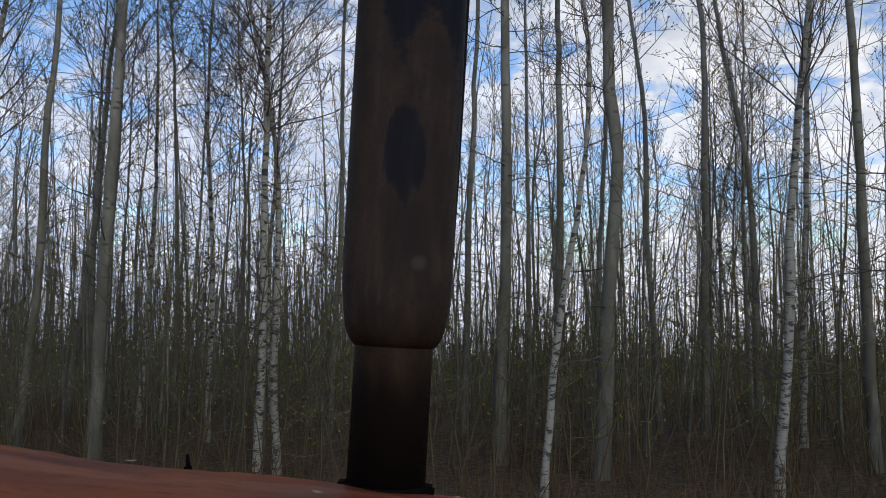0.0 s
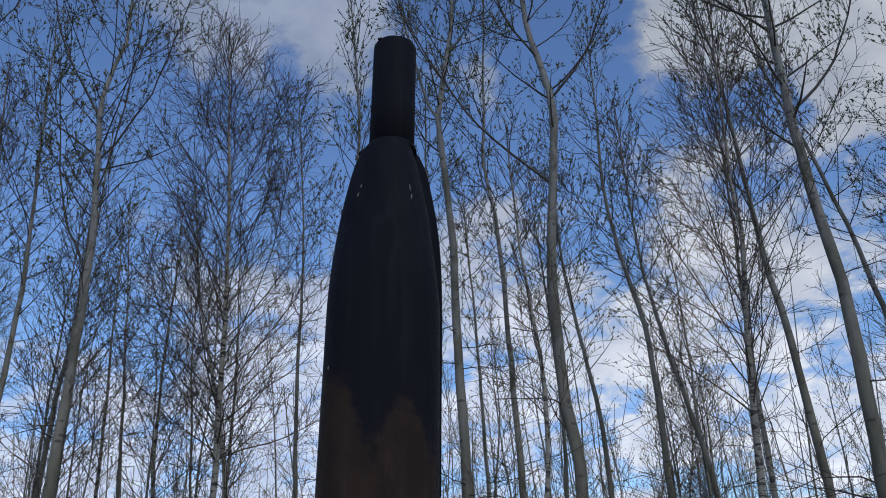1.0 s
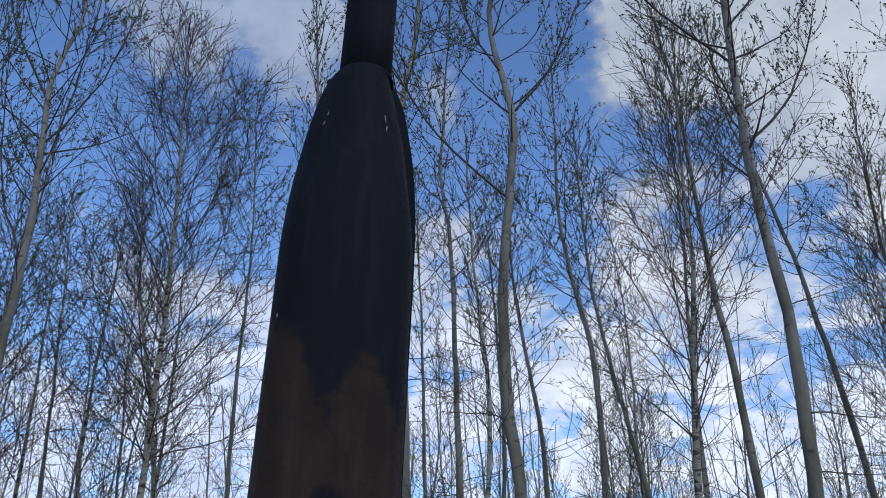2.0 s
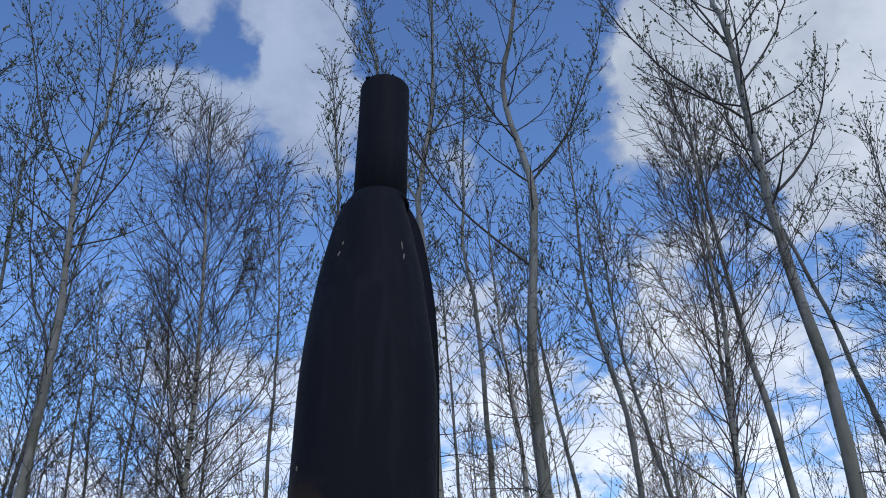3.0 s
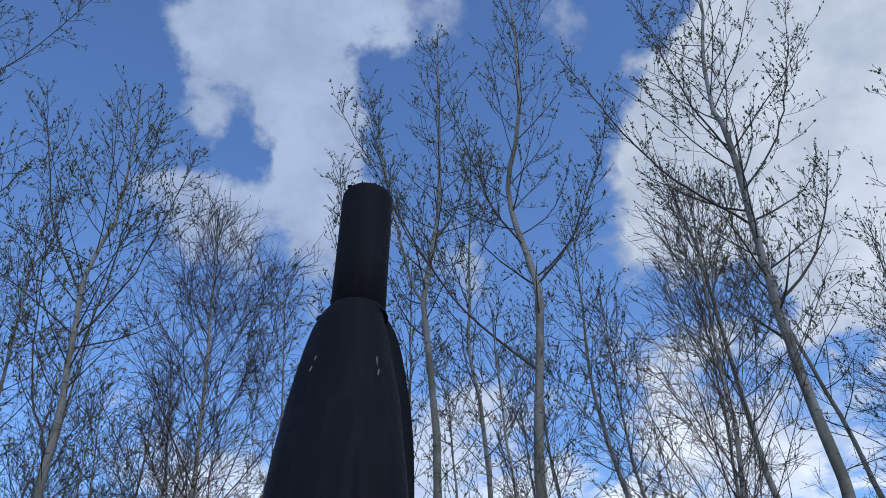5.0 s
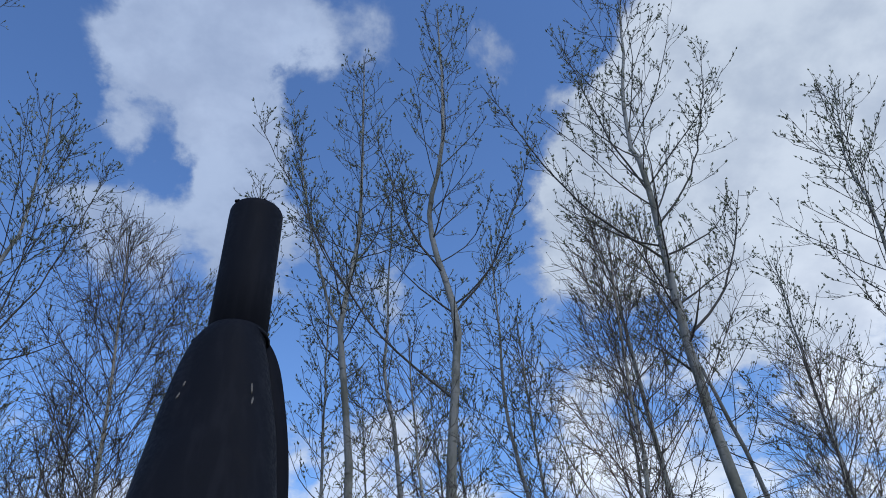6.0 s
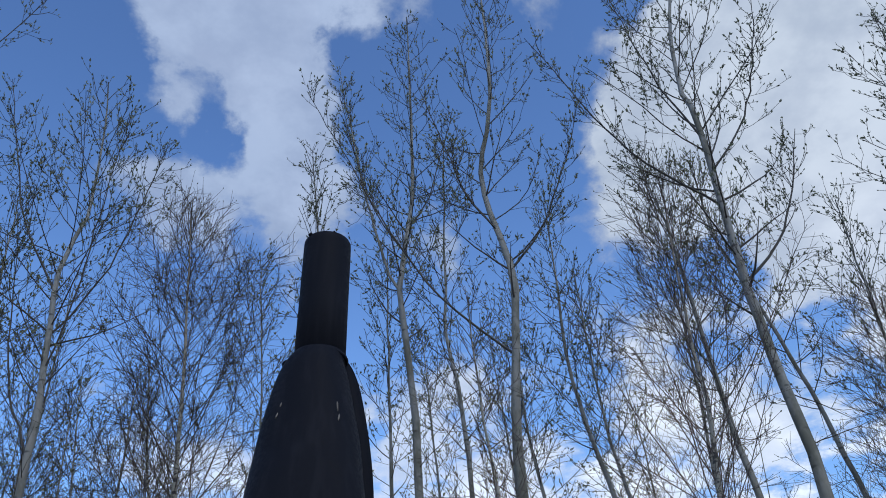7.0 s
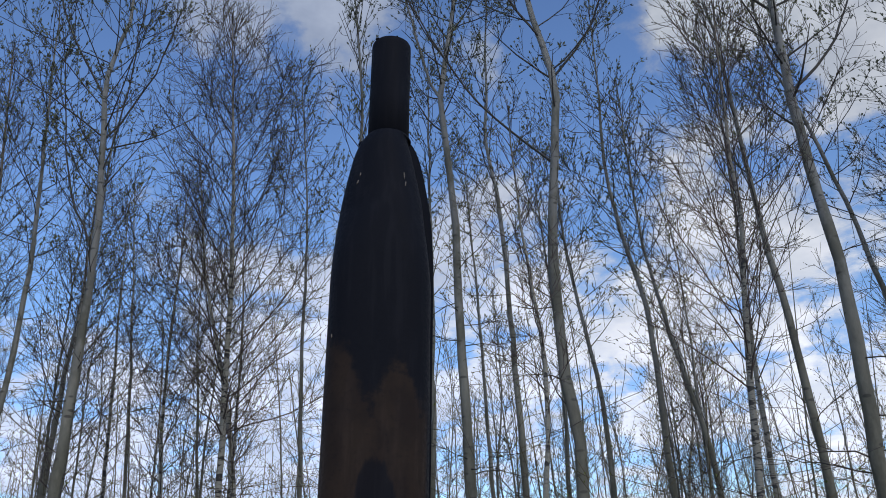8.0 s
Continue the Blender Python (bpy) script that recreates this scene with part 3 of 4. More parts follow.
aspen(5.56, 15.0, 0.14, 7.0, ((1.5, -0.02), (3.7, -0.07), (5.3, -0.24), (7.0, -0.51), (9.3, -0.77), (12.5, -0.9)), reach=1.6)
aspen(-6.50, 13.0, 0.14, 7.4, ((2.7, 0.26), (4.9, 0.37), (7.0, 0.48), (9.0, 0.45), (13.4, 0.3)), reach=1.9)
aspen(-7.10, 16.0, 0.15, 7.0, ((2.1, 0.24), (3.8, 0.46), (6.5, 0.66), (9.5, 0.9), (13.2, 1.1)), reach=1.7)
aspen(-5.63, 18.0, 0.11, 7.2, ((2.1, -0.02), (4.0, -0.03), (6.4, -0.14), (8.3, -0.25), (12.6, -0.6)), reach=1.5)
birch(-6.08, 17.0, 0.115, 5.0, ((3.0, 0.19), (5.0, 0.31), (7.7, 0.23), (11.0, 0.3)), branches=34, gap3=0.30)
aspen(-2.10, 16.0, 0.11, 8.4, ((1.3, 0.04), (3.8, 0.15), (7.1, 0.15), (9.7, 0.19), (13.8, 0.1)), reach=1.4)
aspen(0.38, 15.0, 0.13, 7.8, ((2.7, 0.06), (6.3, 0.18), (7.8, 0.24), (13.5, 0.4)), reach=1.6)
aspen(1.83, 18.0, 0.12, 7.6, ((2.8, -0.01), (6.4, -0.03), (8.5, -0.05), (13.4, -0.2)), reach=1.5)
aspen(3.14, 18.0, 0.13, 7.4, ((1.0, 0.04), (4.0, 0.19), (6.4, 0.32), (8.2, 0.29), (12.8, 0.1)), reach=1.5)
aspen(-1.30, 13.0, 0.13, 8.0, ((4.0, 0.10), (8.5, 0.48), (9.9, 0.64), (10.6, 0.73), (12.2, 0.67), (14.3, 0.54)), reach=1.3, angle=34)
aspen(7.05, 9.5, 0.14, 8.2, ((3.0, 0.30), (6.9, 1.20), (9.7, 1.84), (11.5, 2.20), (12.7, 2.45), (14.5, 2.9)), reach=2.0)
aspen(8.15, 12.5, 0.14, 8.0, ((3.5, -0.10), (7.3, -0.43), (8.8, -0.86), (10.0, -1.1), (11.6, -1.3), (13.6, -1.4)), reach=1.6)
birch(5.9, 14.0, 0.12, 5.6, ((3.5, 0.1), (7.2, 0.27), (9.5, 0.45), (10.6, 0.40), (13.0, 0.55)), reach=2.8, branches=40, angle=40, gap=0.20, gap3=0.17)
aspen(-7.3, 10.5, 0.19, 7.8, ((3.0, 0.1), (6.0, 0.2), (9.0, 0.1), (12.0, 0.3), (16.6, 0.3)), ((9.5, 1.6, 0.2, 3.0, 0.5), (13.2, 1.9, 0.2, 3.0, 0.55)), reach=2.3)
birch(-7.3, 13.5, 0.15, 4.6, ((3.0, -0.1), (6.0, 0.1), (9.0, 0.3), (12.6, 0.3)), reach=2.3, branches=60)
birch(-5.9, 14.6, 0.12, 4.2, ((3.0, 0.1), (6.0, 0.15), (9.0, 0.2), (11.0, 0.25)), reach=2.0, branches=46)
birch(8.4, 11.5, 0.12, 4.2, ((3.0, 0.1), (6.0, 0.0), (9.4, 0.2)), reach=2.6, branches=52)
aspen(9.6, 13.0, 0.15, 6.4, ((3.0, -0.1), (6.0, 0.1), (9.0, 0.0), (12.8, 0.2)), reach=2.0)
birch(-4.0, 14.5, 0.10, 4.0, ((3.0, 0.1), (6.0, -0.1), (10.2, 0.1)), reach=1.8, branches=44)
birch(-3.5, 17.5, 0.11, 4.4, ((3.0, -0.1), (7.0, 0.1), (11.2, 0.0)), reach=1.8, branches=40, gap3=0.16)


# ---------------------------------------------------------------- the wood behind
def far_kinds():
    rng = np.random.default_rng(5)
    kinds = []
    for q in range(8):
        tall = rng.uniform(9.5, 13.0)
        lean = rng.normal(0, 0.35, 4)
        ctrl = [(0, 0, 0)] + [(lean[i] * 0.5 * (i + 1) / 3, lean[3 - i] * 0.4 * (i + 1) / 3, tall * (i + 1) / 4) for i in range(4)]
        if q < 6:
            m = tree_meshes(900 + q, ASPEN, ctrl, rng.uniform(0.036, 0.062), tall * rng.uniform(0.30, 0.46), ASPEN_BARK, ASPEN_TWIG, scraps=20, sides=6,
                            third=False, knots=2, gap=0.16, fine=0.0052, branches=26, reach=1.6, buds=2, leaf=0.066, twig=0.5, more=0.9)
        else:
            m = tree_meshes(900 + q, BIRCH, ctrl, rng.uniform(0.04, 0.056), tall * 0.38, BIRCH_BARK, BIRCH_TWIG, scraps=14, sides=6,
                            third=False, knots=2, gap=0.10, fine=0.0045, branches=34, reach=1.25, buds=1, leaf=0.035, twig=0.7)
        kinds.append(m)
    return kinds


FAR = far_kinds()


def build_wood():
    rng = np.random.default_rng(21)
    done, first = 0, {}
    while done < 175:
        y = 17.0 + 36 * rng.random() ** 0.9
        x = rng.uniform(-0.66, 0.76) * y + rng.normal(0, 0.5)
        if (x > 0.2 * y and rng.random() < 0.05) or (-0.24 < x / y < -0.11 and rng.random() < 0.3):
            continue
        q = int(rng.integers(0, 8))
        m = pose(x, y, ground_height(y) - 0.06, rng.normal(0, 1.2), rng.normal(0, 1.2), rng.uniform(0, 360))
        size = rng.uniform(0.8, 1.12)
        if q not in first:
            kind = "aspen_tree" if q < 6 else "birch_tree"
            first[q] = plant(kind, 0, 0, FAR[q], ("thin grey aspen deep in the wood with opening buds" if q < 6 else
                             "thin white birch deep in the wood with bare twigs"), "trees deep in the wood")
            first[q].scale = (1, 1, 1)
            first[q].matrix_world = m
        else:
            copy_thing(first[q], m)
        done += 1


build_wood()


def build_far_woods():
    """The dense far stems and twigs, which nobody could count."""
    rng = np.random.default_rng(33)
    shape, green = Shape(), Shape()
    for q in range(1350):
        y = rng.uniform(42, 125)
        x = rng.uniform(-0.85, 0.9 if q < 950 else -0.08) * y
        if x > 0.05 * y and rng.random() < 0.5:
            continue
        tall = rng.uniform(8.0, 14.0)
        lean = rng.normal(0, 0.05, 2)
        r = rng.uniform(0.03, 0.07)
        g = ground_height(y)
        top = np.array((x + lean[0] * tall, y + lean[1] * tall, g + tall))
        knots = [(x + lean[0] * tall * q + rng.normal(0, 0.12), y, g + tall * q) for q in (0.25, 0.5, 0.75)]
        shape.tube(((x, y, g - 0.2), *knots, top), (r, r * 0.85, r * 0.65, r * 0.4, 0.012), 3, False)
        for _ in range(15):
            f = rng.uniform(0.18, 0.98)
            at = np.array((x + lean[0] * tall * f, y + lean[1] * tall * f, g + tall * f))
            turn = rng.uniform(0, 6.28)
            far = rng.uniform(0.5, 1.6) * (1.25 - f)
            end = at + np.array((math.cos(turn) * far, math.sin(turn) * far, far * rng.uniform(-0.1, 0.9)))
            shape.tube((at, end), (0.014, 0.007), 3, False)
            mid = (at + end) / 2
            for spot in (end, mid, mid * 0.4 + end * 0.6):
                if rng.random() < 0.6:
                    w1 = unit(rng.normal(0, 1, 3))
                    green.leaf(spot + rng.normal(0, 0.12, 3), w1, unit(np.cross(w1, rng.normal(0, 1, 3))), rng.uniform(0.08, 0.17), 0.07)
            shape.tube((mid, mid + np.array((rng.normal(0, 0.35), rng.normal(0, 0.35), rng.uniform(0.0, 0.45)))), (0.009, 0.006), 3, False)
    # low thicket that closes the wood far back
    for _ in range(6500):
        y = rng.uniform(62, 150)
        x = rng.uniform(-0.85, 0.9) * y
        g = ground_height(y)
        tall = 1.2 + 5.5 * rng.random() ** 2.2
        top = np.array((x + rng.normal(0, 0.10) * tall, y, g + tall))
        shape.tube(((x, y, g - 0.2), top), (0.045, 0.018), 3, False)
        if rng.random() < 0.5:
            w1 = unit(rng.normal(0, 1, 3))
            green.leaf(top, w1, unit(np.cross(w1, rng.normal(0, 1, 3))), 0.22, 0.12)
    woods = tagged(new("far_woods", shape.mesh("far_woods", BRUSH)), "dense far wood of grey stems with the first green leaves", "woods", kind="stuff")
    link("leaves", green.mesh("leaves", FRESH_LEAF, False), woods)


build_far_woods()


def build_brush():
    """Thin saplings and brush between the stems."""
    rng = np.random.default_rng(44)
    stems, green = Shape(), Shape()
    for _ in range(1400):
        y = 10.5 + 34 * rng.random() ** 1.2
        x = rng.uniform(-0.75, 0.8) * y
        tall = rng.uniform(1.2, 4.4) * (1.0 if rng.random() < 0.85 else 1.6)
        lean = rng.normal(0, 0.13, 2)
        r = rng.uniform(0.006, 0.018)
        path, _ = shoot(rng, (x, y, ground_height(y) - 0.1), (lean[0], lean[1], 1), tall, 0.2, 5, 0.085)
        stems.tube(path, np.linspace(r, 0.004, 6), 3, False)
        for _ in range(9):
            i = int(rng.integers(1, 5))
            at = path[i] + (path[i + 1] - path[i]) * rng.random()
            turn = rng.uniform(0, 6.28)
            end, tip = shoot(rng, at, (math.cos(turn) * 0.9, math.sin(turn) * 0.9, 0.35), rng.uniform(0.25, 1.1), 0.3, 2, 0.25)
            stems.tube(end, (0.006, 0.005, 0.004), 3, False)
            for spot in (end[-1], end[1]):
                if rng.random() < 0.8:
                    for _ in range(2):
                        w1 = unit(tip + rng.normal(0, 0.5, 3))
                        green.leaf(spot, w1, unit(np.cross(w1, rng.normal(0, 1, 3))), 0.045, 0.024)
    brush = tagged(new("brush", stems.mesh("brush", BRUSH)), "thin leafless brush and saplings between the stems", "brush", kind="stuff")
    link("leaves", green.mesh("leaves", FRESH_LEAF, False), brush)


build_brush()


def build_saplings():
    """Thin straight young stems, too many to count."""
    rng = np.random.default_rng(66)
    stems = Shape()
    for _ in range(430):
        y = 12.5 + 34 * rng.random() ** 1.1
        x = rng.uniform(-0.75, 0.8) * y
        tall = rng.uniform(3.5, 8.0)
        r = rng.uniform(0.014, 0.034)
        lean = rng.normal(0, 0.05, 2)
        path, _ = shoot(rng, (x, y, ground_height(y) - 0.1), (lean[0], lean[1], 1), tall, 0.05, 7, 0.035)
        stems.tube(path, np.linspace(r, 0.006, 8), 4, False)
        for _ in range(7):
            i = int(rng.integers(1, 7))
            turn = rng.uniform(0, 6.28)
            twig, _ = shoot(rng, path[i], (math.cos(turn), math.sin(turn), 0.3), rng.uniform(0.3, 1.2), 0.35, 3, 0.2)
            stems.tube(twig, (0.008, 0.007, 0.006, 0.005), 3, False)
    tagged(new("saplings", stems.mesh("saplings", ASPEN_BARK)), "thin pale young stems standing between the trees", "saplings", kind="stuff")


build_saplings()


def build_undergrowth():
    """Dry grass and low shoots, near and far."""
    rng = np.random.default_rng(55)
    blades = Shape()
    for _ in range(3800):
        y = 7.5 + 30 * rng.random() ** 1.4
        x = rng.uniform(-0.8, 0.85) * y
        base = np.array((x, y, ground_height(y) - 0.05))
        for _ in range(4):
            at = base + np.array((rng.normal(0, 0.12), rng.normal(0, 0.12), 0))
            way = unit(np.array((rng.normal(0, 0.28), rng.normal(0, 0.28), 1.0)))
            blades.leaf(at, way, unit(np.cross(way, rng.normal(0, 1, 3))), rng.uniform(0.25, 0.85), rng.uniform(0.008, 0.022))
    tagged(new("undergrowth", blades.mesh("undergrowth", UNDERGROWTH, False)), "dry grass and low brown shoots on the forest floor", "undergrowth", kind="stuff")


build_undergrowth()


def build_shrubs():
    """Far shrubs of thin crooked shoots with the first green on them."""
    rng = np.random.default_rng(77)
    shoots, green = Shape(), Shape()
    for _ in range(3200):
        y = 24 + 95 * rng.random() ** 0.95
        x = rng.uniform(-0.85, 0.9) * y
        lush = max(0.35, 1.0 + 1.3 * noise.noise((x * 0.15, y * 0.15, 4.0)))
        for _ in range(3):
            tall = min(1.9, lush) * rng.uniform(0.8, 2.6) * (1 + 0.012 * max(0.0, y - 45))
            way = (rng.normal(0, 0.38), rng.normal(0, 0.3), 1.0)
            path, tip = shoot(rng, (x + rng.normal(0, 0.5), y, ground_height(y) - 0.3), way, tall, 0.1, 3, 0.17)
            r = 0.006 + 0.00022 * y
            shoots.tube(path, (r * 1.3, r, r * 0.8, r * 0.5), 3, False)
            for i in (1, 2, 3):
                w1 = unit(tip + rng.normal(0, 0.7, 3))
                green.leaf(path[i], w1, unit(np.cross(w1, rng.normal(0, 1, 3))), 0.07 + 0.0016 * y, 0.035 + 0.0008 * y)
    shrubs = tagged(new("shrubs", shoots.mesh("shrubs", BRUSH)), "far thicket of thin crooked shoots with first green leaves", "shrubs", kind="stuff")
    link("leaves", green.mesh("leaves", FRESH_LEAF, False), shrubs)


build_shrubs()


# ---------------------------------------------------------------- tractor with its hood
STACK_X, STACK_Y, STACK_Z = -0.079, 1.184, EYE - 0.262
SLOPE = 0.095
PIN = (-0.363, 1.225)
SCRAPS = ((-0.447, 1.229, 30, 0.016), (-0.152, 1.041, -20, 0.014), (0.019, 1.157, 60, 0.012),)


def hood_height(x, y):
    across = x - STACK_X
    crown = 0.34 * (y - 0.9) ** 2
    return STACK_Z + 0.029 - SLOPE * across - 0.03 * across * abs(across) - crown


def build_tractor():
    root = empty("tractor", pose(0, 0, 0), "old tractor with a faded red, dented sheet-metal hood", "tractor")
    # the hood: a crowned sheet with rounded shoulders, sides turned down
    xs = np.linspace(-1.35, 0.95, 185)
    ys = np.linspace(0.50, 1.42, 81)
    verts, faces = [], []
    rows = len(ys)
    for x in xs:
        for j, y in enumerate(ys):
            z = hood_height(x, y)
            edge = max(0.0, abs(y - 0.96) - 0.38) / 0.08
            z -= 0.05 * edge ** 2
            z += 0.008 * noise.noise((x * 3.2, y * 4.0, 1.0)) + 0.0045 * noise.noise((x * 9, y * 8, 7.0)) + 0.002 * noise.noise((x * 24, y * 20, 3.0))
            verts.append((x, y, z))
    for i in range(len(xs) - 1):
        for j in range(rows - 1):
            faces.append((i * rows + j, (i + 1) * rows + j, (i + 1) * rows + j + 1, i * rows + j + 1))
    data = bpy.data.meshes.new("hood")
    data.from_pydata(verts, [], faces)
    data.materials.append(RED_PAINT)
    data.shade_smooth()
    hood = link("hood", data, root, "dented hood in faded red paint")
    thick = hood.modifiers.new("thickness", "SOLIDIFY")
    thick.thickness, thick.offset = 0.004, -1
    # side panels hang from the shoulders
    for y, out in ((0.495, -1), (1.425, 1)):
        bm = bmesh.new()
        cols = []
        for x in xs[::8]:
            top = hood_height(x, y) - 0.054
            cols.append([bm.verts.new((x, y + out * 0.010 * k * (3 - k) * 0.5, top - 0.26 * k)) for k in range(4)])
        for a, b in zip(cols, cols[1:]):
            for k in range(3):
                bm.faces.new((a[k], b[k], b[k + 1], a[k + 1]))
        panel = part("side_panel", bm, RED_PAINT, root)
        thick = panel.modifiers.new("thickness", "SOLIDIFY")
        thick.thickness, thick.offset = 0.004, 0
    # plates that close the two ends
    for x in (xs[0] + 0.006, xs[-1] - 0.006):
        bm = bmesh.new()
        top = [bm.verts.new((x, y, hood_height(x, y) - 0.008 - 0.05 * (max(0.0, abs(y - 0.96) - 0.38) / 0.08) ** 2)) for y in ys[1:-1:6]]
        low = [bm.verts.new((x, v.co.y, hood_height(x, 0.96) - 0.80)) for v in top]
        for q in range(len(top) - 1):
            bm.faces.new((top[q], top[q + 1], low[q + 1], low[q]))
        plate = part("end_panel", bm, RED_PAINT, root)
        thick = plate.modifiers.new("thickness", "SOLIDIFY")
        thick.thickness, thick.offset = 0.004, 0
    # plain dark frame that carries it
    bm = bmesh.new()
    bmesh.ops.create_cube(bm, size=1, matrix=pose(-0.2, 0.96, 0.72) @ Matrix.Diagonal((2.1, 0.72, 1.5, 1)))
    bmesh.ops.bevel(bm, geom=bm.edges[:], offset=0.06, segments=2, affect="EDGES")
    part("chassis", bm, DARK_IRON, root, smooth=False)
    return root


build_tractor()


def build_hood_pin():
    """A short dark pin that stands up at the far shoulder of the hood."""
    x, y = PIN
    root = empty("hood_pin", pose(x, y, hood_height(x, y) - 0.006, 0, -4, 0), "short dark rusty pin standing up from the hood", "pin")
    bm = bmesh.new()
    bmesh.ops.create_cone(bm, segments=14, radius1=0.0034, radius2=0.0026, depth=0.026, cap_ends=True, matrix=pose(0, 0, 0.013))
    bmesh.ops.bevel(bm, geom=[e for e in bm.edges if e.verts[0].co.z > 0.022 and e.verts[1].co.z > 0.022], offset=0.0009, segments=2, affect="EDGES")
    part("shank", bm, SOOT_BLACK, root)
    bm = bmesh.new()
    bmesh.ops.create_cone(bm, segments=6, radius1=0.0062, radius2=0.0058, depth=0.006, cap_ends=True, matrix=pose(0, 0, 0.006))
    part("nut", bm, SOOT_BLACK, root, smooth=False)


build_hood_pin()


def build_dry_leaf(x, y, turn, size):
    """A curled pale scrap of last year's leaf lying on the paint."""
    bm = bmesh.new()
    rows = []
    for i in range(7):
        u = i / 6
        half = 0.32 * math.sin(math.pi * min(0.97, u * 0.9 + 0.06))
        rows.append([bm.verts.new(((u - 0.5) * size, v * half * size, size * (0.10 * (2 * u - 1) ** 2 + 0.22 * abs(v) ** 1.5 * half))) for v in (-1, -0.5, 0, 0.5, 1)])
    for p, q in zip(rows, rows[1:]):
        for j in range(4):
            bm.faces.new((p[j], q[j], q[j + 1], p[j + 1]))
    ob = part("dry_leaf", bm, DRY_LEAF)
    thick = ob.modifiers.new("thickness", "SOLIDIFY")
    thick.thickness = 0.0004
    ob.matrix_world = pose(x, y, hood_height(x, y) + 0.001, 0, 5, turn)
    tagged(ob, "small pale dry leaf scrap lying on the red hood", "leaf", "leaf scraps on the hood")


for spot in SCRAPS:
    build_dry_leaf(*spot)


# ---------------------------------------------------------------- exhaust stack on the hood
def lathe(profile, steps=56, shape=None):
    """A bmesh turned round z from (radius, height) pairs; shape(radius, height, angle) may change a radius."""
    bm = bmesh.new()
    rings = []
    for r, z in profile:
        ring = []
        for q in range(steps):
            a = 2 * math.pi * q / steps
            rr = shape(r, z, a) if shape else r
            ring.append(bm.verts.new((rr * math.sin(a), -rr * math.cos(a), z)))
        rings.append(ring)
    for a, b in zip(rings, rings[1:]):
        for q in range(steps):
            bm.faces.new((a[q], a[(q + 1) % steps], b[(q + 1) % steps], b[q]))
    return bm


def curve_profile(pairs, step=0.008):
    pts = spline([(r, 0, z) for r, z in pairs], step)
    return [(float(p[0]), float(p[2])) for p in pts]


def build_stack():
    root = empty("exhaust_stack", pose(STACK_X, STACK_Y, STACK_Z, -2.1, 3.1, 0), "upright bottle-shaped exhaust stack, rusty below and black with soot above", "exhaust stack")

    def dented(r, z, a):
        return r * (1 + 0.006 * noise.noise((math.sin(a) * 1.6, math.cos(a) * 1.6, z * 9)))

    def ramp(v, lo, hi):
        return min(1.0, max(0.0, (v - lo) / (hi - lo)))

    def section(r, z, a, front):
        """A rounded square, round again at both ends; on its +x side the front shell is drawn in and ends on the flange of the rear one."""
        turn = (a + math.pi) % (2 * math.pi) - math.pi
        power = 2 + 1.8 * ramp(z, 0.20, 0.30) * ramp(z, 1.05, 0.80)
        half_y = r * (1 - 0.10 * ramp(z, 0.84, 0.96) * ramp(z, 1.075, 1.035) if abs(turn) < 1.5708 else 1.0)
        half_x = r
        if front and turn > 0:
            drawn = float(np.interp(z, (0.26, 0.40, 0.80, 0.90, 0.95, 0.99, 1.03, 1.066, 1.078), (0.0, 0.03, 0.06, 0.165, 0.185, 0.225, 0.255, 0.26, 0.0)))
            half_x = r * (1 - drawn)
            if turn > 1.5708:
                return dented(half_x / math.sin(turn), z, a)
        elif turn < 0:
            power -= 1.1 * ramp(z, 0.80, 0.92) * ramp(z, 1.05, 0.92)
        rr = (abs(math.sin(turn) / half_x) ** power + abs(math.cos(turn) / half_y) ** power) ** (-1 / power)
        return dented(rr, z, a)

    def body_shape(r, z, a):
        return section(r, z, a, True)

    bm = lathe([(0.050, 0.0), (0.0545, 0.0), (0.0545, 0.20)] + [(0.0545, 0.206), (0.05, 0.212)], shape=dented)
    part("lower_pipe", bm, SOOTY_RUST, root)
    collar = [(0.0545, 0.012), (0.0562, 0.011), (0.0570, 0.006), (0.0574, -0.002), (0.0574, -0.016), (0.0545, -0.016)]
    part("collar", lathe(collar), SOOT_BLACK, root, "sooty clamp collar")
    for side in (-1, 1):
        bm = bmesh.new()
        bmesh.ops.create_cube(bm, size=1, matrix=pose(side * 0.058, -0.006, 0.002, 0, side * 8, 0) @ Matrix.Diagonal((0.018, 0.03, 0.022, 1)))
        bmesh.ops.bevel(bm, geom=bm.edges[:], offset=0.004, segments=2, affect="EDGES")
        part("lug", bm, SOOT_BLACK, root, smooth=False)
    body = curve_profile([(0.051, 0.197), (0.056, 0.199), (0.0635, 0.207), (0.0695, 0.223), (0.0738, 0.255), (0.0762, 0.30), (0.0775, 0.38), (0.0788, 0.50),
                          (0.0795, 0.60), (0.0798, 0.71), (0.0800, 0.80), (0.0793, 0.855), (0.0768, 0.905), (0.0726, 0.945), (0.0668, 0.983),
                          (0.0582, 1.028), (0.0520, 1.050), (0.0445, 1.067), (0.037, 1.078)])
    RADII, HEIGHTS = [r for r, _ in body], [z for _, z in body]


    def shell(angles, shape):
        """An open half of the body: one column of points for each (angle, drawn in)."""
        bm = bmesh.new()
        last = None
        for a, inwards in angles:
            col = []
            for r, z in zip(RADII, HEIGHTS):
                rr = body_shape(r, z, a) - 0.002 if inwards else shape(r, z, a)
                col.append(bm.verts.new((rr * math.sin(a), -rr * math.cos(a), z)))
            if last:
                for p0, p1, q1, q0 in zip(last, last[1:], col[1:], col):
                    bm.faces.new((p0, q0, q1, p1))
            last = col
        return bm

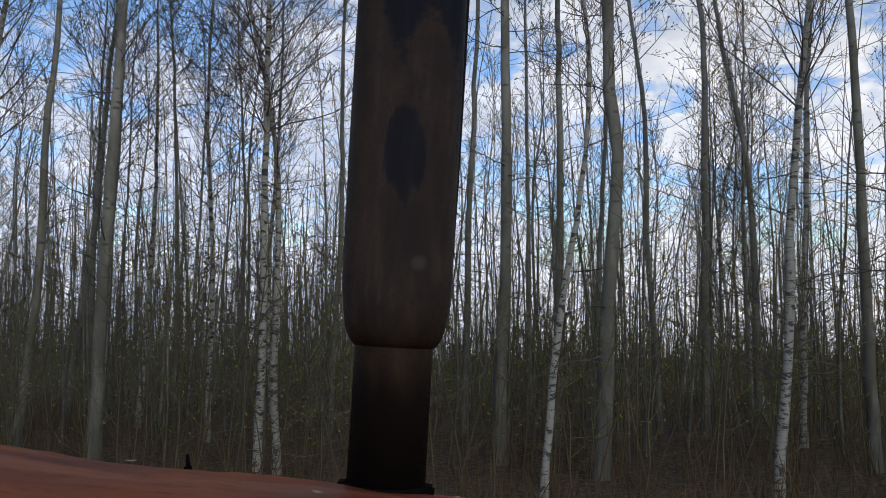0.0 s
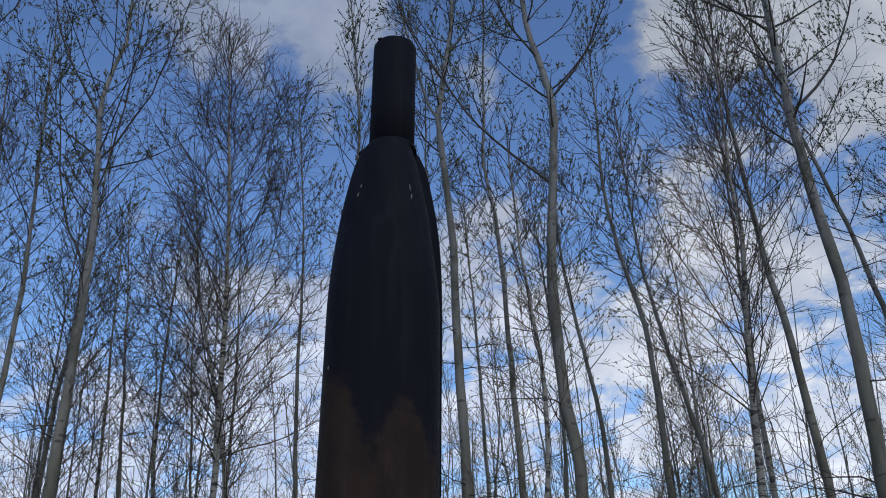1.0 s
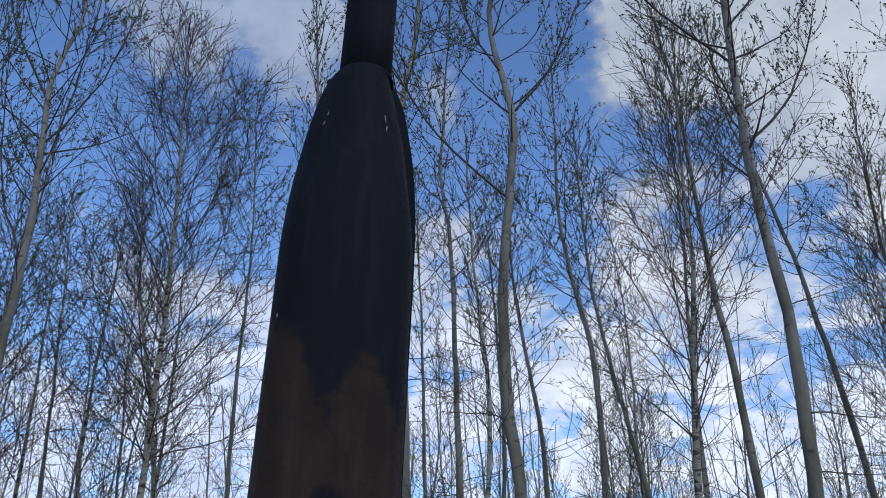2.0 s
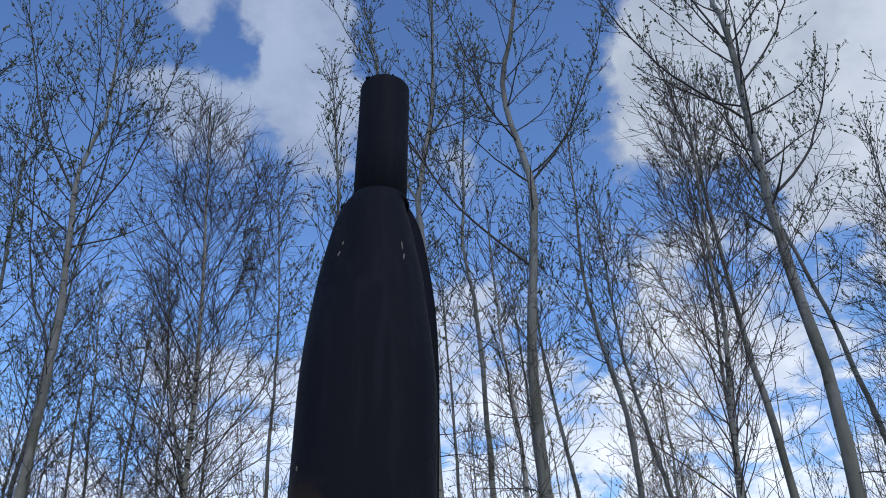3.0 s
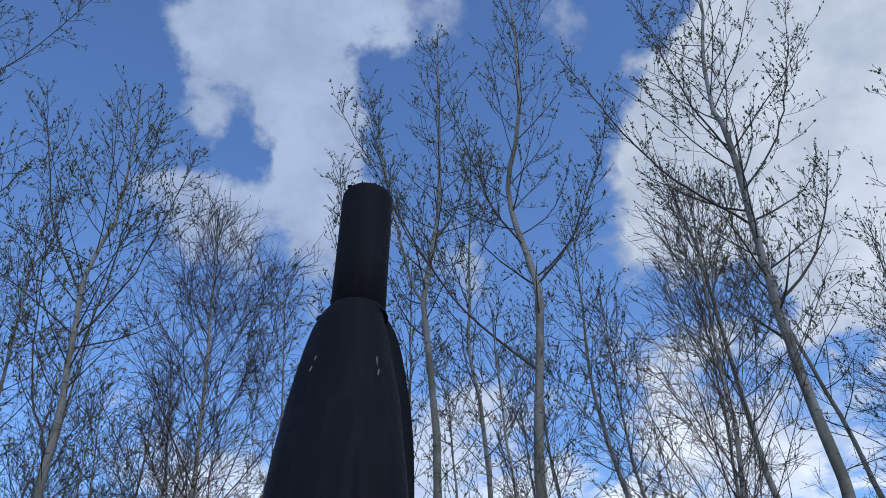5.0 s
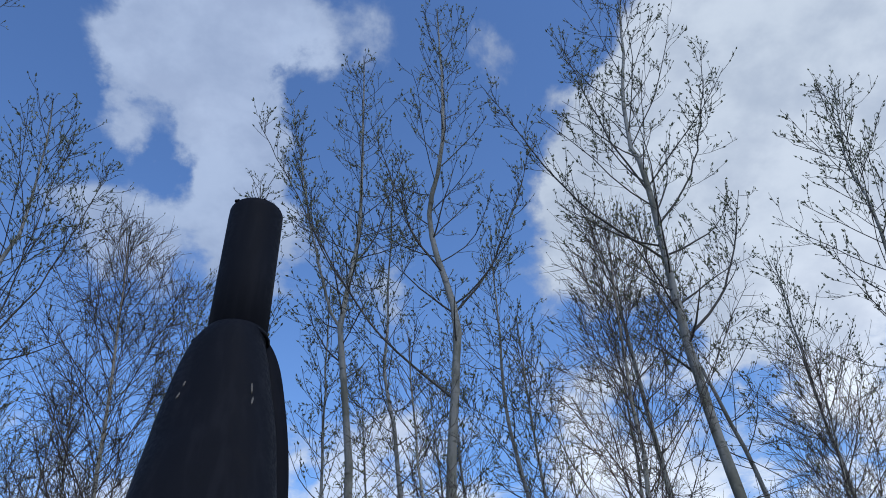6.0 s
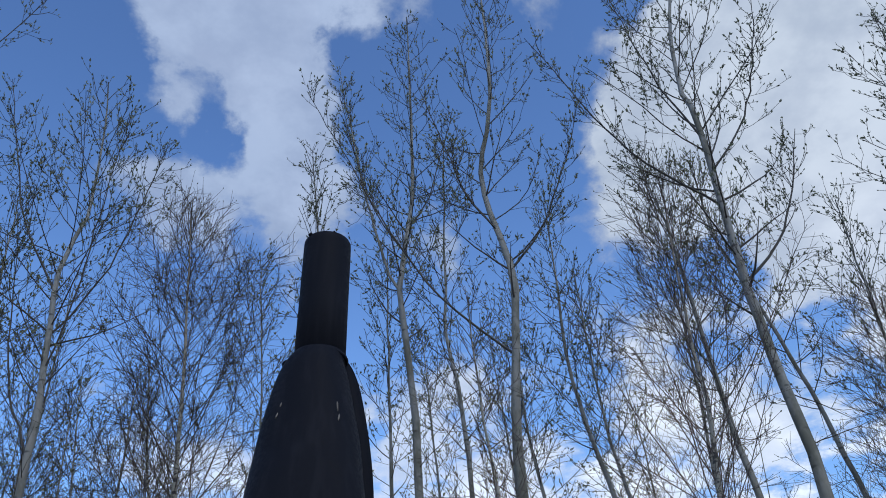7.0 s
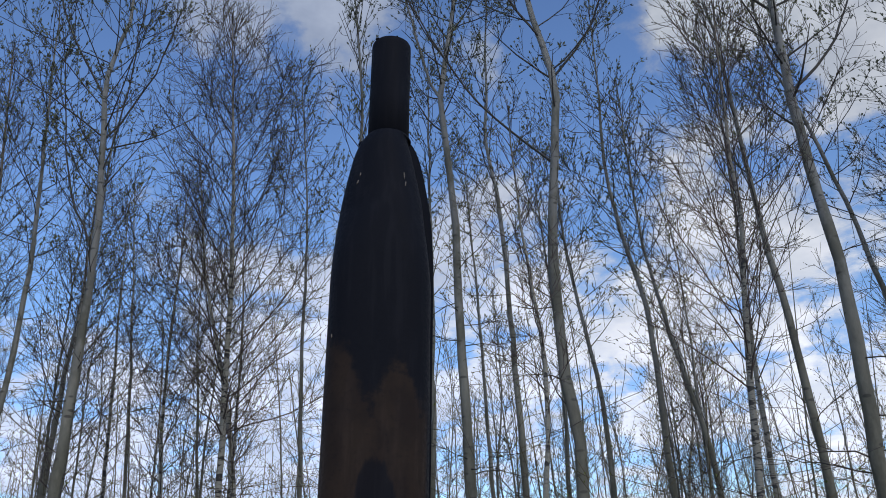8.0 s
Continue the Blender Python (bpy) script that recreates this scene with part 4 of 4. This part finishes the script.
    rim = [(radians(99), True), (radians(99), False)] + [(radians(a), False) for a in range(102, 261, 3)] + [(radians(260.5), True)]
    body = part("body", shell([(radians(-103 + 3 * q), False) for q in range(69)], body_shape), SOOTY_RUST, root, "long bulged body, brown rust below and black soot above")
    part("rear_shell", shell(rim, lambda r, z, a: section(r, z, a, False)), SOOTY_RUST, body)
    pipe = [(0.030, 1.06), (0.0352, 1.062), (0.0350, 1.16), (0.0350, 1.262), (0.0347, 1.272), (0.0335, 1.2745), (0.0318, 1.272), (0.0315, 1.06)]
    part("tail_pipe", lathe(pipe, 48, dented), SOOTY_RUST, root, "soot-black tail pipe, open at the top")
    # lumpy weld round the foot of the tail pipe
    bm = bmesh.new()
    rings = []
    for q in range(72):
        a = 2 * math.pi * q / 72
        thick = 0.0032 * (1 + 0.45 * noise.noise((math.sin(a) * 5, math.cos(a) * 5, 2.0)))
        rings.append([bm.verts.new(((0.0358 + thick * math.cos(b)) * math.sin(a), -(0.0358 + thick * math.cos(b)) * math.cos(a), 1.073 + thick * math.sin(b)))
                      for b in (0, 1.05, 2.09, 3.14, 4.19, 5.24)])
    for q in range(72):
        for k in range(6):
            bm.faces.new((rings[q][k], rings[(q + 1) % 72][k], rings[(q + 1) % 72][(k + 1) % 6], rings[q][(k + 1) % 6]))
    part("weld", bm, SOOTY_RUST, root)
    # a blob of weld metal at the foot of the tail pipe, and burrs left on its rim
    for a, rr, z, size in ((-92, 0.0450, 1.0690, 0.0056), (-48, 0.0342, 1.2745, 0.0026), (-42, 0.0340, 1.2740, 0.0018), (18, 0.0340, 1.2742, 0.0016)):
        bm = bmesh.new()
        bmesh.ops.create_icosphere(bm, subdivisions=2, radius=size, matrix=pose(rr * math.sin(radians(a)), -rr * math.cos(radians(a)), z, 0, 10, a))
        for v in bm.verts:
            v.co += v.normal * (0.35 * size * noise.noise(v.co * 190))
        part("weld_blob" if size > 0.004 else "burr", bm, SOOTY_RUST, root)
    # pale scratches where the soot is knocked off
    for x, z, tall, lean in ((0.0300, 0.978, 0.020, -7), (0.0325, 0.961, 0.013, 5), (-0.0405, 0.983, 0.010, 12), (-0.0440, 0.969, 0.014, 18), (-0.0690, 0.702, 0.008, 0)):
        r = float(np.interp(z, HEIGHTS, RADII))
        a = math.asin(max(-0.98, min(0.98, x / r)))
        for _ in range(6):
            a = math.asin(max(-0.98, min(0.98, x / body_shape(r, z, a))))
        rr = body_shape(r, z, a)
        bm = bmesh.new()
        bmesh.ops.create_icosphere(bm, subdivisions=1, radius=1, matrix=pose(rr * math.sin(a), -rr * math.cos(a), z, -14, lean, 0) @ Matrix.Diagonal((0.0012, 0.0010, tall / 2, 1)))
        part("scratch", bm, PALE_SCRATCH, body, "pale bare scratch")
    return root


build_stack()
